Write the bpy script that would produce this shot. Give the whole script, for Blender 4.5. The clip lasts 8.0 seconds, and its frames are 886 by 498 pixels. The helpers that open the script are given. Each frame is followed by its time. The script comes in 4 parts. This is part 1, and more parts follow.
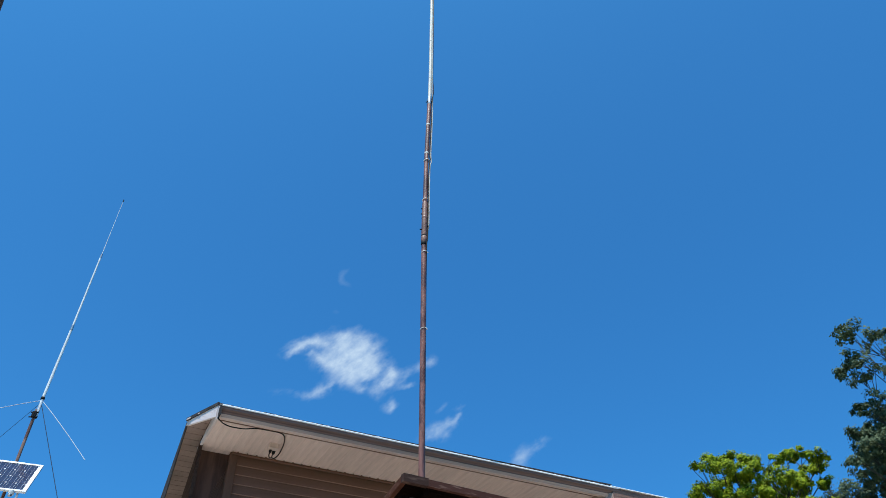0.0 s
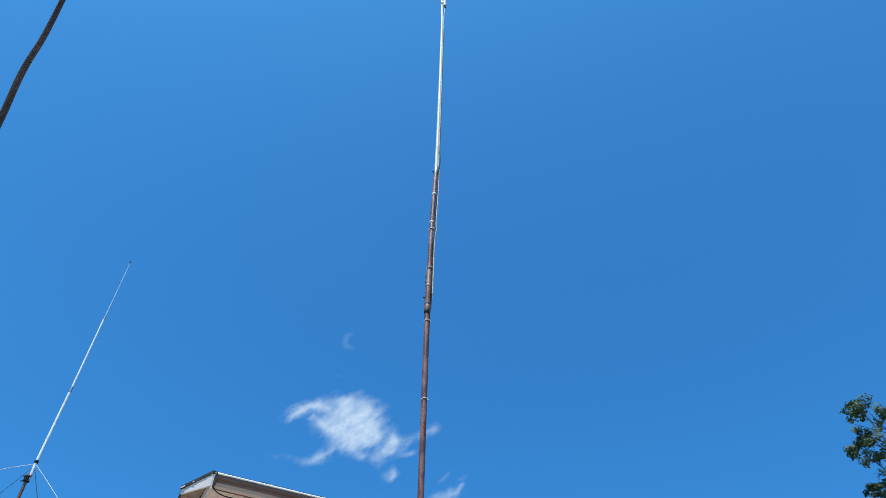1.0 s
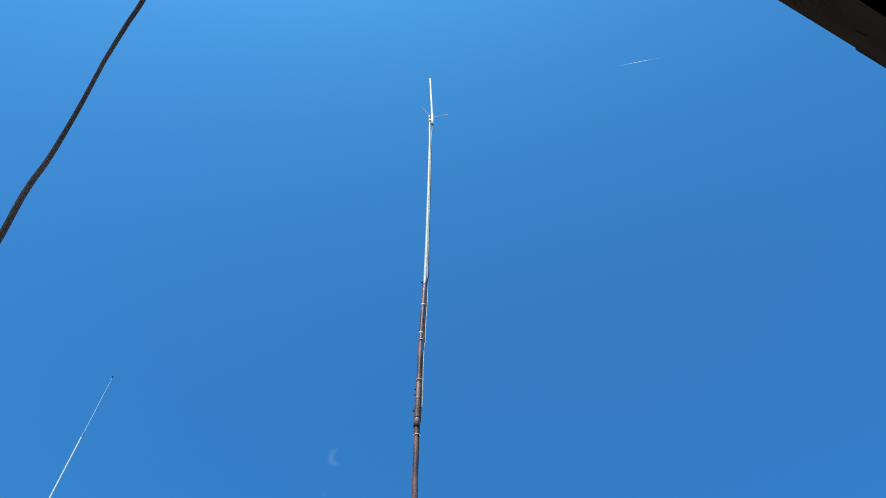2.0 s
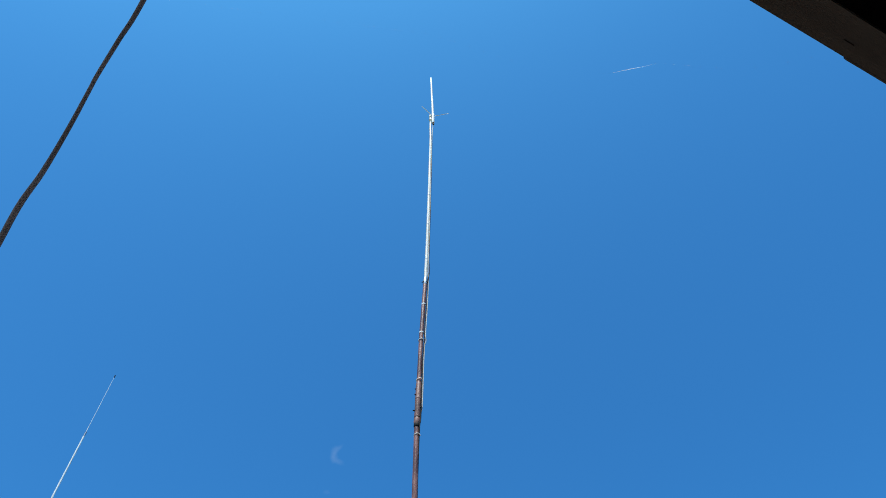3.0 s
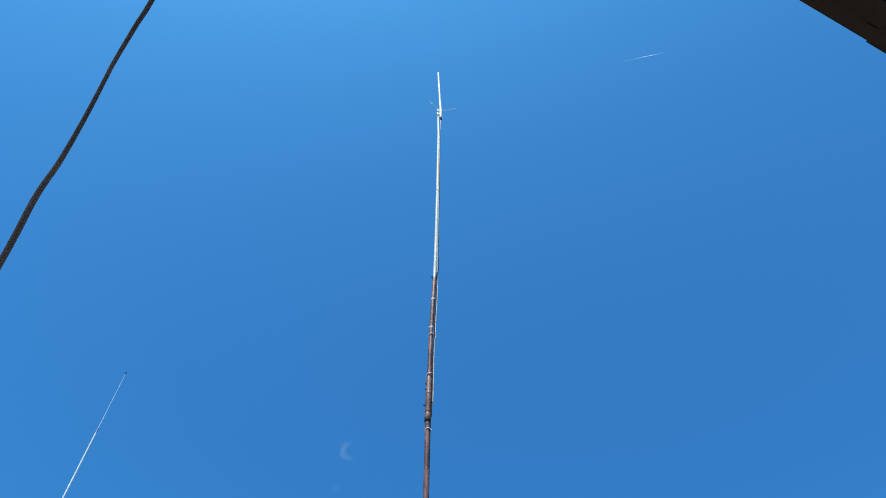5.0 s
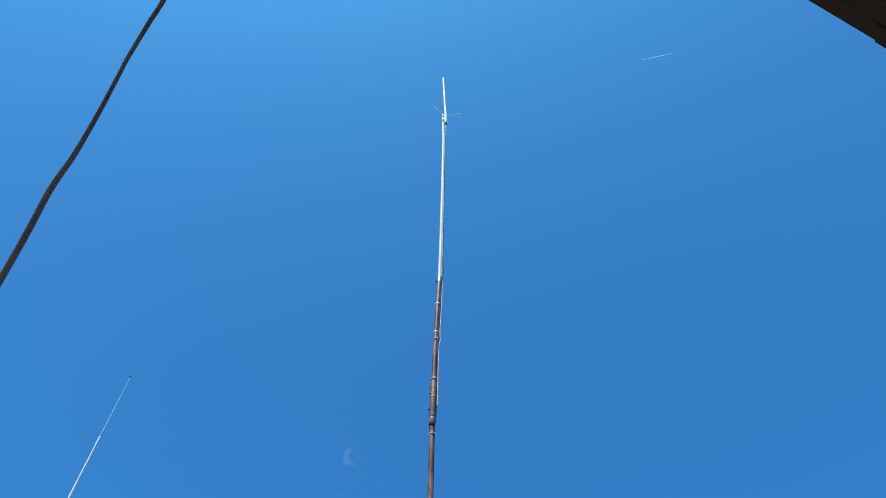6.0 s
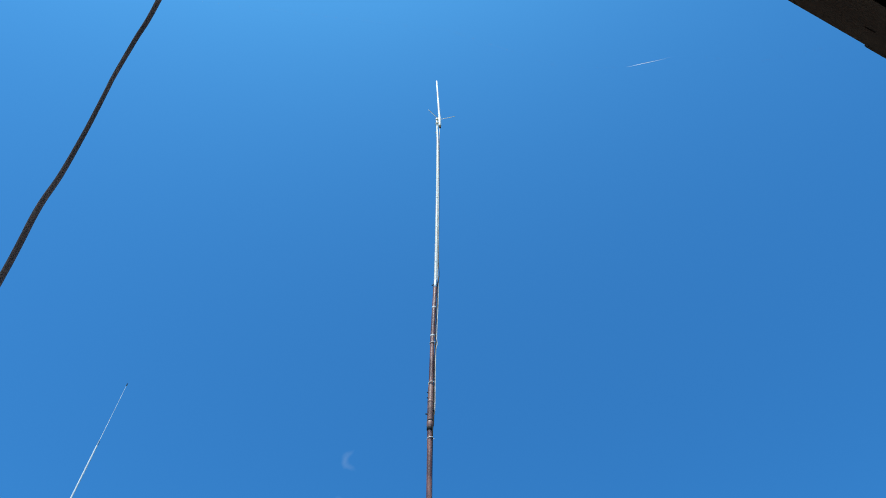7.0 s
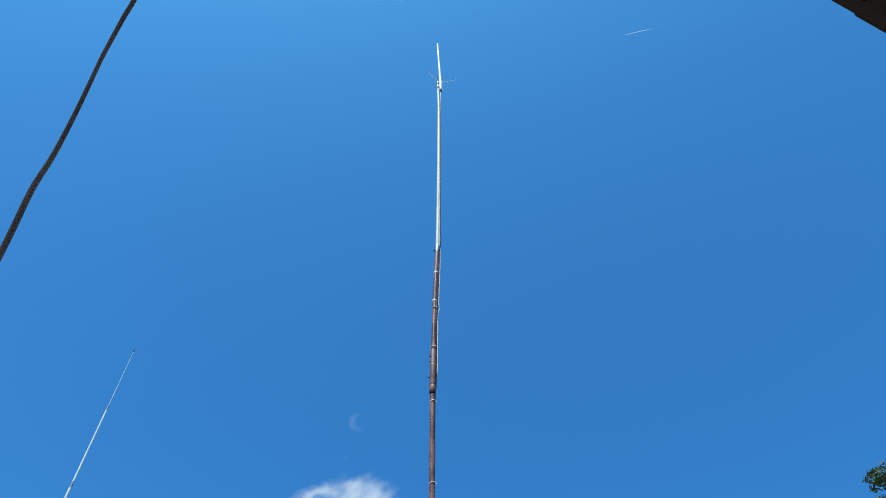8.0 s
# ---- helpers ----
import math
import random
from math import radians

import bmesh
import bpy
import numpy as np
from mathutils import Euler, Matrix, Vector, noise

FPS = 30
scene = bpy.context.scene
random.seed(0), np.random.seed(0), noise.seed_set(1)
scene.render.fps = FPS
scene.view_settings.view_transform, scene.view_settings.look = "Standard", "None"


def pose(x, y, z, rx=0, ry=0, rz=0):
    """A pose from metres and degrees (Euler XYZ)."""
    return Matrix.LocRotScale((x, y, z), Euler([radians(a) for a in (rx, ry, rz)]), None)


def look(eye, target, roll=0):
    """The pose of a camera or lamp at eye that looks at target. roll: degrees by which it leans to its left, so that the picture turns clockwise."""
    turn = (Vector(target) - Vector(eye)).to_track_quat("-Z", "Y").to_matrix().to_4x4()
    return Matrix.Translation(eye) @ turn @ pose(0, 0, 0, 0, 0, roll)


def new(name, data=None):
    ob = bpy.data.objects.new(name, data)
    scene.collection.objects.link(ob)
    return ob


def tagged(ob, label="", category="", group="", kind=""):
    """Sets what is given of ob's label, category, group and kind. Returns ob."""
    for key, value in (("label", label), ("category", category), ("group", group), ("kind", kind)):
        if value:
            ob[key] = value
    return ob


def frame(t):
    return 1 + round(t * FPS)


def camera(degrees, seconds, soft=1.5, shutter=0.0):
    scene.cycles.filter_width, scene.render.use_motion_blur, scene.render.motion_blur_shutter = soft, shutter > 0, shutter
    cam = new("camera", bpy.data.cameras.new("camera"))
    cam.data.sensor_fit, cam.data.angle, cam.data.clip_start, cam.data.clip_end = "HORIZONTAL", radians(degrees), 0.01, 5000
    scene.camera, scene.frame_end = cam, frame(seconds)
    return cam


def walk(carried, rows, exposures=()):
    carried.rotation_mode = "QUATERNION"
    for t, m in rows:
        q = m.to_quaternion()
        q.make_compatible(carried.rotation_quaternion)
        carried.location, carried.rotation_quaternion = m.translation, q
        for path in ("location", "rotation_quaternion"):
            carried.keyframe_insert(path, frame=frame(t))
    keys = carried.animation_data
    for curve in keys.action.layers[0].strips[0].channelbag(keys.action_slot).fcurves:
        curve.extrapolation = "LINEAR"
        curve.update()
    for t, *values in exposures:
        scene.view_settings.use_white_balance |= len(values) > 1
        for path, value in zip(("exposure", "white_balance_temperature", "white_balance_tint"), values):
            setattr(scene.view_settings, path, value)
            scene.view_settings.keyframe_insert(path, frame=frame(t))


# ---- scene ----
LENS = 63.52
cam = camera(LENS, 8.0, soft=0.65)


def aim(x, y, z, pitch, yaw, roll):
    """A pose at x, y, z that looks pitch degrees up and yaw degrees to the east of north."""
    return pose(x, y, z, 90 + pitch, 0, -yaw) @ pose(0, 0, 0, 0, 0, roll)


walk(cam, [
    (0, aim(-0.028, 0.056, 1.583, 39.77, 0.33, -0.68)),
    (0.3, aim(-0.021, 0.046, 1.571, 39.08, 0.04, 0.36)),
    (0.5, aim(0.003, 0.029, 1.566, 39.26, 1.73, -0.15)),
    (0.6, aim(0.005, 0.025, 1.574, 39.33, 3.10, -0.96)),
    (0.8, aim(-0.007, 0.014, 1.607, 41.42, 2.59, -0.91)),
    (1, aim(-0.003, 0.017, 1.605, 44.96, -0.33, 0.90)),
    (1.2, aim(-0.011, 0.018, 1.619, 46.10, 0.00, 0.32)),
    (1.3, aim(-0.005, 0.013, 1.610, 46.31, 0.25, 0.16)),
    (1.5, aim(0.000, 0.009, 1.613, 49.03, 0.01, 0.00)),
    (1.7, aim(-0.008, 0.007, 1.624, 51.13, 0.56, -0.49)),
    (2, aim(-0.014, 0.008, 1.605, 53.76, 1.09, -0.61)),
    (2.2, aim(-0.012, 0.000, 1.608, 54.07, 0.93, -0.58)),
    (3.3, aim(0.015, -0.027, 1.604, 52.82, 0.63, -0.31)),
    (3.5, aim(0.015, -0.030, 1.606, 51.97, -0.10, -0.08)),
    (4, aim(0.004, -0.025, 1.606, 52.24, 0.66, -0.29)),
    (4.5, aim(-0.000, -0.013, 1.605, 53.00, 0.71, -0.30)),
    (4.7, aim(-0.004, -0.006, 1.607, 53.15, 0.31, -0.32)),
    (5.8, aim(-0.025, 0.006, 1.611, 53.60, -0.88, 0.45)),
    (6, aim(-0.023, 0.011, 1.595, 53.73, -0.74, 0.56)),
    (6.5, aim(-0.024, 0.012, 1.598, 53.09, -0.59, -0.21)),
    (7, aim(-0.015, -0.001, 1.611, 53.90, -0.23, -0.65)),
    (7.5, aim(0.006, -0.025, 1.606, 53.58, -1.69, 0.35)),
    (7.7, aim(0.010, -0.036, 1.605, 53.27, -1.06, -0.02)),
    (8, aim(0.017, -0.034, 1.603, 50.99, -0.81, -0.67)),
], [(0, 0.08), (0.3, 0.17), (0.6, 0.20), (1.0, 0.16), (2.0, 0.08), (8.0, 0.08)])

# ---- light ----
SUN_AZ, SUN_EL = 200.0, 69.0  # degrees, clockwise from +y
world = bpy.data.worlds.new("sky")
scene.world = world
world.use_nodes = True
wn, wl = world.node_tree.nodes, world.node_tree.links
sky = wn.new("ShaderNodeTexSky")
sky.sky_type = "NISHITA"
sky.sun_disc = False
sky.sun_elevation = radians(SUN_EL)
sky.sun_rotation = radians(SUN_AZ)
sky.altitude, sky.air_density, sky.dust_density, sky.ozone_density = 300, 1.0, 4.0, 3.0
tint = wn.new("ShaderNodeMix")  # the clear dark blue of that day's air
tint.data_type, tint.blend_type = "RGBA", "MULTIPLY"
tint.inputs["Factor"].default_value = 1.0
tint.inputs["B"].default_value = (0.258, 1.0, 1.56, 1)
wl.new(sky.outputs["Color"], tint.inputs["A"])
wl.new(tint.outputs["Result"], wn["Background"].inputs["Color"])
wn["Background"].inputs["Strength"].default_value = 0.12

sun_data = bpy.data.lights.new("sun", "SUN")
sun_data.energy, sun_data.angle, sun_data.color = 4.8, radians(0.5), (1.0, 0.92, 0.82)
sun = new("sun", sun_data)
sx = math.sin(radians(SUN_AZ)) * math.cos(radians(SUN_EL))
sy = math.cos(radians(SUN_AZ)) * math.cos(radians(SUN_EL))
sun.matrix_world = look((sx * 50, sy * 50, math.sin(radians(SUN_EL)) * 50), (0, 0, 0))


# ---- materials ----
def material(name, colour, rough=0.7, metal=0.0, second=None, scale=4.0, grain=60.0, bump=0.15, stretch=(1, 1, 1), per_piece=0.0, spread=(0.42, 0.66)):
    """A surface of two colours blotched at one scale and grained at a finer one."""
    m = bpy.data.materials.new(name)
    m.use_nodes = True
    n, l = m.node_tree.nodes, m.node_tree.links
    b = n["Principled BSDF"]
    b.inputs["Roughness"].default_value, b.inputs["Metallic"].default_value = rough, metal
    b.inputs["Specular IOR Level"].default_value = 0.03 if rough >= 0.9 else 0.2 if rough >= 0.6 else 0.5
    co, mp = n.new("ShaderNodeTexCoord"), n.new("ShaderNodeMapping")
    mp.inputs["Scale"].default_value = stretch
    l.new(co.outputs["Object"], mp.inputs["Vector"])
    big, fine = n.new("ShaderNodeTexNoise"), n.new("ShaderNodeTexNoise")
    big.inputs["Scale"].default_value, big.inputs["Detail"].default_value = scale, 6
    fine.inputs["Scale"].default_value, fine.inputs["Detail"].default_value = grain, 4
    for t in (big, fine):
        l.new(mp.outputs["Vector"], t.inputs["Vector"])
    ramp = n.new("ShaderNodeValToRGB")
    ramp.color_ramp.elements[0].position, ramp.color_ramp.elements[1].position = spread
    ramp.color_ramp.elements[0].color = (*colour, 1)
    ramp.color_ramp.elements[1].color = (*(second or tuple(c * 0.8 for c in colour)), 1)
    l.new(big.outputs["Fac"], ramp.inputs["Fac"])
    mix = n.new("ShaderNodeMix")
    mix.data_type, mix.blend_type = "RGBA", "MULTIPLY"
    mix.inputs["Factor"].default_value = 0.5
    g = n.new("ShaderNodeMapRange")
    g.inputs["To Min"].default_value, g.inputs["To Max"].default_value = 0.7, 1.3
    l.new(fine.outputs["Fac"], g.inputs["Value"])
    l.new(ramp.outputs["Color"], mix.inputs["A"])
    l.new(g.outputs["Result"], mix.inputs["B"])
    out = mix.outputs["Result"]
    if per_piece:
        info, hv, mr = n.new("ShaderNodeObjectInfo"), n.new("ShaderNodeHueSaturation"), n.new("ShaderNodeMapRange")
        mr.inputs["To Min"].default_value, mr.inputs["To Max"].default_value = 1 - per_piece, 1 + per_piece
        l.new(info.outputs["Random"], mr.inputs["Value"])
        l.new(mr.outputs["Result"], hv.inputs["Value"])
        l.new(out, hv.inputs["Color"])
        out = hv.outputs["Color"]
    l.new(out, b.inputs["Base Color"])
    bp = n.new("ShaderNodeBump")
    bp.inputs["Strength"].default_value, bp.inputs["Distance"].default_value = bump, 0.01
    l.new(fine.outputs["Fac"], bp.inputs["Height"])
    l.new(bp.outputs["Normal"], b.inputs["Normal"])
    return m


def leaf_material(name, colour, second, glow):
    m = bpy.data.materials.new(name)
    m.use_nodes = True
    n, l = m.node_tree.nodes, m.node_tree.links
    b = n["Principled BSDF"]
    b.inputs["Roughness"].default_value = 0.6
    b.inputs["Specular IOR Level"].default_value = 0.08
    geo, ramp = n.new("ShaderNodeNewGeometry"), n.new("ShaderNodeValToRGB")
    ramp.color_ramp.elements[0].color, ramp.color_ramp.elements[1].color = (*colour, 1), (*second, 1)
    l.new(geo.outputs["Random Per Island"], ramp.inputs["Fac"])
    l.new(ramp.outputs["Color"], b.inputs["Base Color"])
    tr, add = n.new("ShaderNodeBsdfTranslucent"), n.new("ShaderNodeMixShader")
    l.new(ramp.outputs["Color"], tr.inputs["Color"])
    add.inputs["Fac"].default_value = glow
    l.new(b.outputs["BSDF"], add.inputs[1])
    l.new(tr.outputs["BSDF"], add.inputs[2])
    l.new(add.outputs["Shader"], n["Material Output"].inputs["Surface"])
    return m


RUST = material("rusty_steel", (0.275, 0.11, 0.08), 0.42, 0.0, (0.12, 0.042, 0.031), 16, 140, 0.35, (1, 1, 0.3), spread=(0.45, 0.58))
POLE_RUST = material("patchy_rusty_galvanised_steel", (0.30, 0.17, 0.12), 0.55, 0.0, (0.12, 0.052, 0.036), 11, 120, 0.3, (1, 1, 0.5), spread=(0.46, 0.56))
RUST_LIGHT = material("rusty_sleeve_steel", (0.25, 0.115, 0.086), 0.5, 0.0, (0.11, 0.046, 0.035), 14, 120, 0.3)
WHITE_PIPE = material("weathered_white_pipe", (0.82, 0.76, 0.68), 0.5, 0.0, (0.68, 0.62, 0.55), 6, 90, 0.1, (1, 1, 0.3))
FIBREGLASS = material("white_fibreglass", (0.82, 0.82, 0.8), 0.35, 0.0, (0.74, 0.74, 0.72), 5, 80, 0.05)
SUN_WHITE_METAL = material("sun_white_metal", (0.88, 0.88, 0.87), 0.3, 0.0, (0.8, 0.8, 0.79), 4, 60, 0.03)
STEEL = material("grey_steel", (0.42, 0.42, 0.43), 0.4, 0.8, (0.3, 0.3, 0.3), 12, 90, 0.1)
BLACK = material("black_plastic", (0.008, 0.007, 0.007), 0.7, 0.0, (0.014, 0.012, 0.012), 10, 80, 0.1)
CABLE = material("grey_black_cable_jacket", (0.115, 0.095, 0.10), 0.6, 0.0, (0.16, 0.13, 0.13), 8, 30, 0.0)
PALE_CABLE = material("pale_grey_cable_jacket", (0.60, 0.57, 0.53), 0.6, 0.0, (0.42, 0.4, 0.37), 12, 90, 0.1)
TIE = material("white_nylon", (0.75, 0.75, 0.73), 0.5, 0.0, (0.6, 0.6, 0.58), 20, 90, 0.05)
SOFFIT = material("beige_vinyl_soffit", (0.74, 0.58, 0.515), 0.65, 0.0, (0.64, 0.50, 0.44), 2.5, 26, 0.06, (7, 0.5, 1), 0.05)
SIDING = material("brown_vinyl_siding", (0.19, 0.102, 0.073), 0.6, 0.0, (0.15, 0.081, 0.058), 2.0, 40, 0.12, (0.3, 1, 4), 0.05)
# siding darkened in colour for the shade on the side wall
SHADED_SIDING = material("shaded_siding", (0.062, 0.032, 0.022), 0.75, 0.0, (0.034, 0.018, 0.013), 6, 60, 0.25, (0.4, 1, 5), 0.12)
# soffit vinyl again, darkened: the weaker light at the side is in the colour
SHADED_SOFFIT = material("shaded_soffit_vinyl", (0.285, 0.20, 0.168), 0.75, 0.0, (0.22, 0.155, 0.13), 3, 40, 0.1, (1, 1, 1), 0.06)
FASCIA = material("beige_fascia_metal", (0.66, 0.52, 0.46), 0.6, 0.0, (0.58, 0.455, 0.40), 3, 50, 0.06)
TRIM = material("white_trim_metal", (0.66, 0.565, 0.545), 0.55, 0.0, (0.54, 0.465, 0.45), 5, 60, 0.06)
GUTTER = material("grey_aluminium_gutter", (0.21, 0.128, 0.107), 0.6, 0.0, (0.11, 0.069, 0.059), 5, 50, 0.05, (0.06, 1, 9))
CORNER_SIDING = material("streaked_dark_brown_panel", (0.13, 0.07, 0.053), 0.75, 0.0, (0.065, 0.035, 0.027), 5, 60, 0.2, (2.5, 2.5, 0.4))
POST_VINYL = material("brown_vinyl_post", (0.135, 0.072, 0.05), 0.6, 0.0, (0.10, 0.054, 0.038), 3, 40, 0.1, (1, 1, 0.3))
# gutter metal with the ground light on its lower face painted in
LIT_GUTTER_FOOT = material("bounce_lit_gutter_metal", (0.62, 0.385, 0.275), 0.7, 0.0, (0.47, 0.29, 0.21), 4, 50, 0.06, (0.1, 1, 3))
TAN_PANEL = material("weathered_tan_panel", (0.36, 0.245, 0.195), 0.7, 0.0, (0.29, 0.195, 0.155), 4, 50, 0.08)
SHINGLE = material("dark_asphalt_shingle", (0.045, 0.042, 0.045), 0.95, 0.0, (0.075, 0.07, 0.07), 8, 220, 0.6, (1, 1, 1), 0.2)
BROWN_WOOD = material("worn_brown_painted_wood", (0.052, 0.023, 0.016), 0.75, 0.0, (0.14, 0.082, 0.06), 11, 90, 0.4, (0.7, 3, 3), 0.12, (0.52, 0.74))
BAY_WOOD = material("faded_brown_cladding", (0.27, 0.155, 0.122), 0.75, 0.0, (0.14, 0.08, 0.063), 9, 90, 0.4, (0.4, 3, 9))
SIDE_WOOD = material("worn_warm_brown_wood", (0.085, 0.034, 0.022), 0.9, 0.0, (0.17, 0.085, 0.06), 11, 90, 0.4, (3, 0.7, 3), 0.12, (0.5, 0.72))
PACKING = material("warm_brown_block_wood", (0.34, 0.15, 0.10), 0.8, 0.0, (0.24, 0.105, 0.07), 12, 90, 0.3, (1, 1, 3))
RED_WOOD = material("worn_red_brown_wood", (0.085, 0.029, 0.019), 0.75, 0.0, (0.26, 0.15, 0.115), 13, 90, 0.5, (0.6, 4, 4), 0.12, (0.56, 0.70))
DARK_WOOD = material("dark_brown_beam_wood", (0.030, 0.020, 0.014), 0.85, 0.0, (0.024, 0.0155, 0.011), 4, 80, 0.12, (0.4, 6, 6), 0.1)
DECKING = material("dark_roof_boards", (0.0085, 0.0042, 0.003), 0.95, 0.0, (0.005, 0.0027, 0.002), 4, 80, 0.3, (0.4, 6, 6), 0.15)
GRASS = material("dry_lawn", (0.09, 0.12, 0.035), 0.95, 0.0, (0.16, 0.15, 0.07), 0.6, 30, 0.5)
CONCRETE = material("pale_concrete", (0.51, 0.45, 0.38), 0.9, 0.0, (0.40, 0.35, 0.295), 1.2, 60, 0.3)
BARK = material("grey_brown_bark", (0.09, 0.07, 0.055), 0.9, 0.0, (0.05, 0.04, 0.032), 6, 40, 0.6)
LEAF_LIGHT = leaf_material("sunlit_maple_leaf", (0.11, 0.17, 0.011), (0.33, 0.38, 0.017), 0.04)
LEAF_DARK = leaf_material("dark_oak_leaf", (0.05, 0.08, 0.045), (0.17, 0.21, 0.115), 0.18)
SILK = leaf_material("spider_silk", (0.9, 0.9, 0.92), (0.95, 0.95, 0.96), 0.6)
CELL = material("dark_blue_solar_cell", (0.020, 0.019, 0.046), 0.2, 0.0, (0.03, 0.028, 0.06), 3, 60, 0.0)
BACKSHEET = material("white_backsheet", (0.72, 0.73, 0.75), 0.3, 0.0, (0.66, 0.67, 0.7), 3, 60, 0.0)
BUSBAR = material("silver_busbar", (0.5, 0.52, 0.56), 0.35, 0.6)
ALU = material("bright_aluminium_frame", (0.80, 0.80, 0.80), 0.4, 0.1, (0.7, 0.7, 0.7), 6, 60, 0.03)
WIRE = material("bare_aluminium_radial", (0.84, 0.85, 0.87), 0.4, 0.0, (0.76, 0.77, 0.79), 8, 60, 0.03)
RADIAL = material("dull_aluminium_radial", (0.58, 0.60, 0.63), 0.4, 0.0, (0.5, 0.52, 0.55), 8, 60, 0.03)
ROPE = material("dark_blue_guy_rope", (0.04, 0.075, 0.13), 0.8, 0.0, (0.025, 0.045, 0.08), 30, 200, 0.2)


def cloud_material():
    m = bpy.data.materials.new("cloud_vapour")
    m.use_nodes = True
    n, l = m.node_tree.nodes, m.node_tree.links
    n.remove(n["Principled BSDF"])
    att, noise_tex, co = n.new("ShaderNodeAttribute"), n.new("ShaderNodeTexNoise"), n.new("ShaderNodeTexCoord")
    att.attribute_name = "vapour"
    noise_tex.inputs["Scale"].default_value, noise_tex.inputs["Detail"].default_value = 0.035, 8
    noise_tex.inputs["Roughness"].default_value = 0.65
    l.new(co.outputs["Object"], noise_tex.inputs["Vector"])
    wob = n.new("ShaderNodeMapRange")
    wob.inputs["From Min"].default_value, wob.inputs["From Max"].default_value = 0.3, 0.7
    wob.inputs["To Min"].default_value, wob.inputs["To Max"].default_value = 0.92, 1.06
    l.new(noise_tex.outputs["Fac"], wob.inputs["Value"])
    mul = n.new("ShaderNodeMath")
    mul.operation, mul.use_clamp = "MULTIPLY", True
    l.new(att.outputs["Fac"], mul.inputs[0])
    l.new(wob.outputs["Result"], mul.inputs[1])
    clear, lit = n.new("ShaderNodeBsdfTransparent"), n.new("ShaderNodeEmission")
    lit.inputs["Color"].default_value, lit.inputs["Strength"].default_value = (0.71, 0.87, 1.0, 1), CLOUD_GLOW
    mix = n.new("ShaderNodeMixShader")
    l.new(mul.outputs["Value"], mix.inputs["Fac"])
    l.new(clear.outputs["BSDF"], mix.inputs[1])
    l.new(lit.outputs["Emission"], mix.inputs[2])
    l.new(mix.outputs["Shader"], n["Material Output"].inputs["Surface"])
    return m


CLOUD_GLOW = 0.93
CLOUD = cloud_material()


# ---- building helpers ----
def empty(name, m, label, category, group=""):
    ob = new(name)
    ob.matrix_world = m
    return tagged(ob, label, category, group)


def finish(bm, name, mat, smooth=False):
    bmesh.ops.recalc_face_normals(bm, faces=bm.faces)
    if smooth:
        for e in bm.edges:
            e.smooth = len(e.link_faces) == 2 and e.calc_face_angle() < 0.8
    me = bpy.data.meshes.new(name)
    bm.to_mesh(me)
    bm.free()
    me.materials.append(mat)
    if smooth:
        me.polygons.foreach_set("use_smooth", [True] * len(me.polygons))
    return me


def part(name, bm, mat, parent=None, label="", smooth=False):
    ob = new(name, bm if isinstance(bm, bpy.types.Mesh) else finish(bm, name, mat, smooth))
    ob.parent = parent
    return tagged(ob, label)


def block(x0, x1, y0, y1, z0, z1, bevel=0.0, bm=None, m=None):
    bm = bm or bmesh.new()
    made = bmesh.ops.create_cube(bm, size=1, matrix=(m or Matrix()) @ Matrix.LocRotScale(((x0 + x1) / 2, (y0 + y1) / 2, (z0 + z1) / 2), None, (x1 - x0, y1 - y0, z1 - z0)))
    if bevel:
        edges = list({e for v in made["verts"] for e in v.link_edges})
        bmesh.ops.bevel(bm, geom=edges, offset=bevel, segments=2, affect="EDGES", profile=0.5)
    return bm


def tube(points, radii, sides=12, bm=None, caps=True):
    """A round bar along points, with one radius or one a point."""
    bm = bm or bmesh.new()
    pts = [Vector(p) for p in points]
    radii = radii if isinstance(radii, (list, tuple)) else [radii] * len(pts)
    rings, side = [], None
    for i, p in enumerate(pts):
        way = (pts[min(i + 1, len(pts) - 1)] - pts[max(i - 1, 0)]).normalized()
        side = (Vector((1, 0, 0)) if abs(way.x) < 0.9 else Vector((0, 1, 0))) if side is None else side
        side = (side - way * side.dot(way)).normalized()
        other = way.cross(side)
        rings.append([bm.verts.new(p + (side * math.cos(2 * math.pi * k / sides) + other * math.sin(2 * math.pi * k / sides)) * radii[i]) for k in range(sides)])
    for a, b in zip(rings, rings[1:]):
        for k in range(sides):
            bm.faces.new((a[k], a[(k + 1) % sides], b[(k + 1) % sides], b[k]))
    if caps:
        bm.faces.new(rings[0]), bm.faces.new(rings[-1])
    return bm


def prism(outline, x0, x1, bm=None):
    """A (y, z) outline drawn out along x."""
    bm = bm or bmesh.new()
    a = [bm.verts.new((x0, y, z)) for y, z in outline]
    b = [bm.verts.new((x1, y, z)) for y, z in outline]
    for i in range(len(a)):
        j = (i + 1) % len(a)
        bm.faces.new((a[i], a[j], b[j], b[i]))
    bm.faces.new(a), bm.faces.new(b)
    return bm


def slab(plan, z0, z1, bm=None):
    """An (x, y) outline with thickness."""
    bm = bm or bmesh.new()
    a = [bm.verts.new((x, y, z0)) for x, y in plan]
    b = [bm.verts.new((x, y, z1)) for x, y in plan]
    for i in range(len(a)):
        j = (i + 1) % len(a)
        bm.faces.new((a[i], a[j], b[j], b[i]))
    bm.faces.new(a), bm.faces.new(b)
    return bm


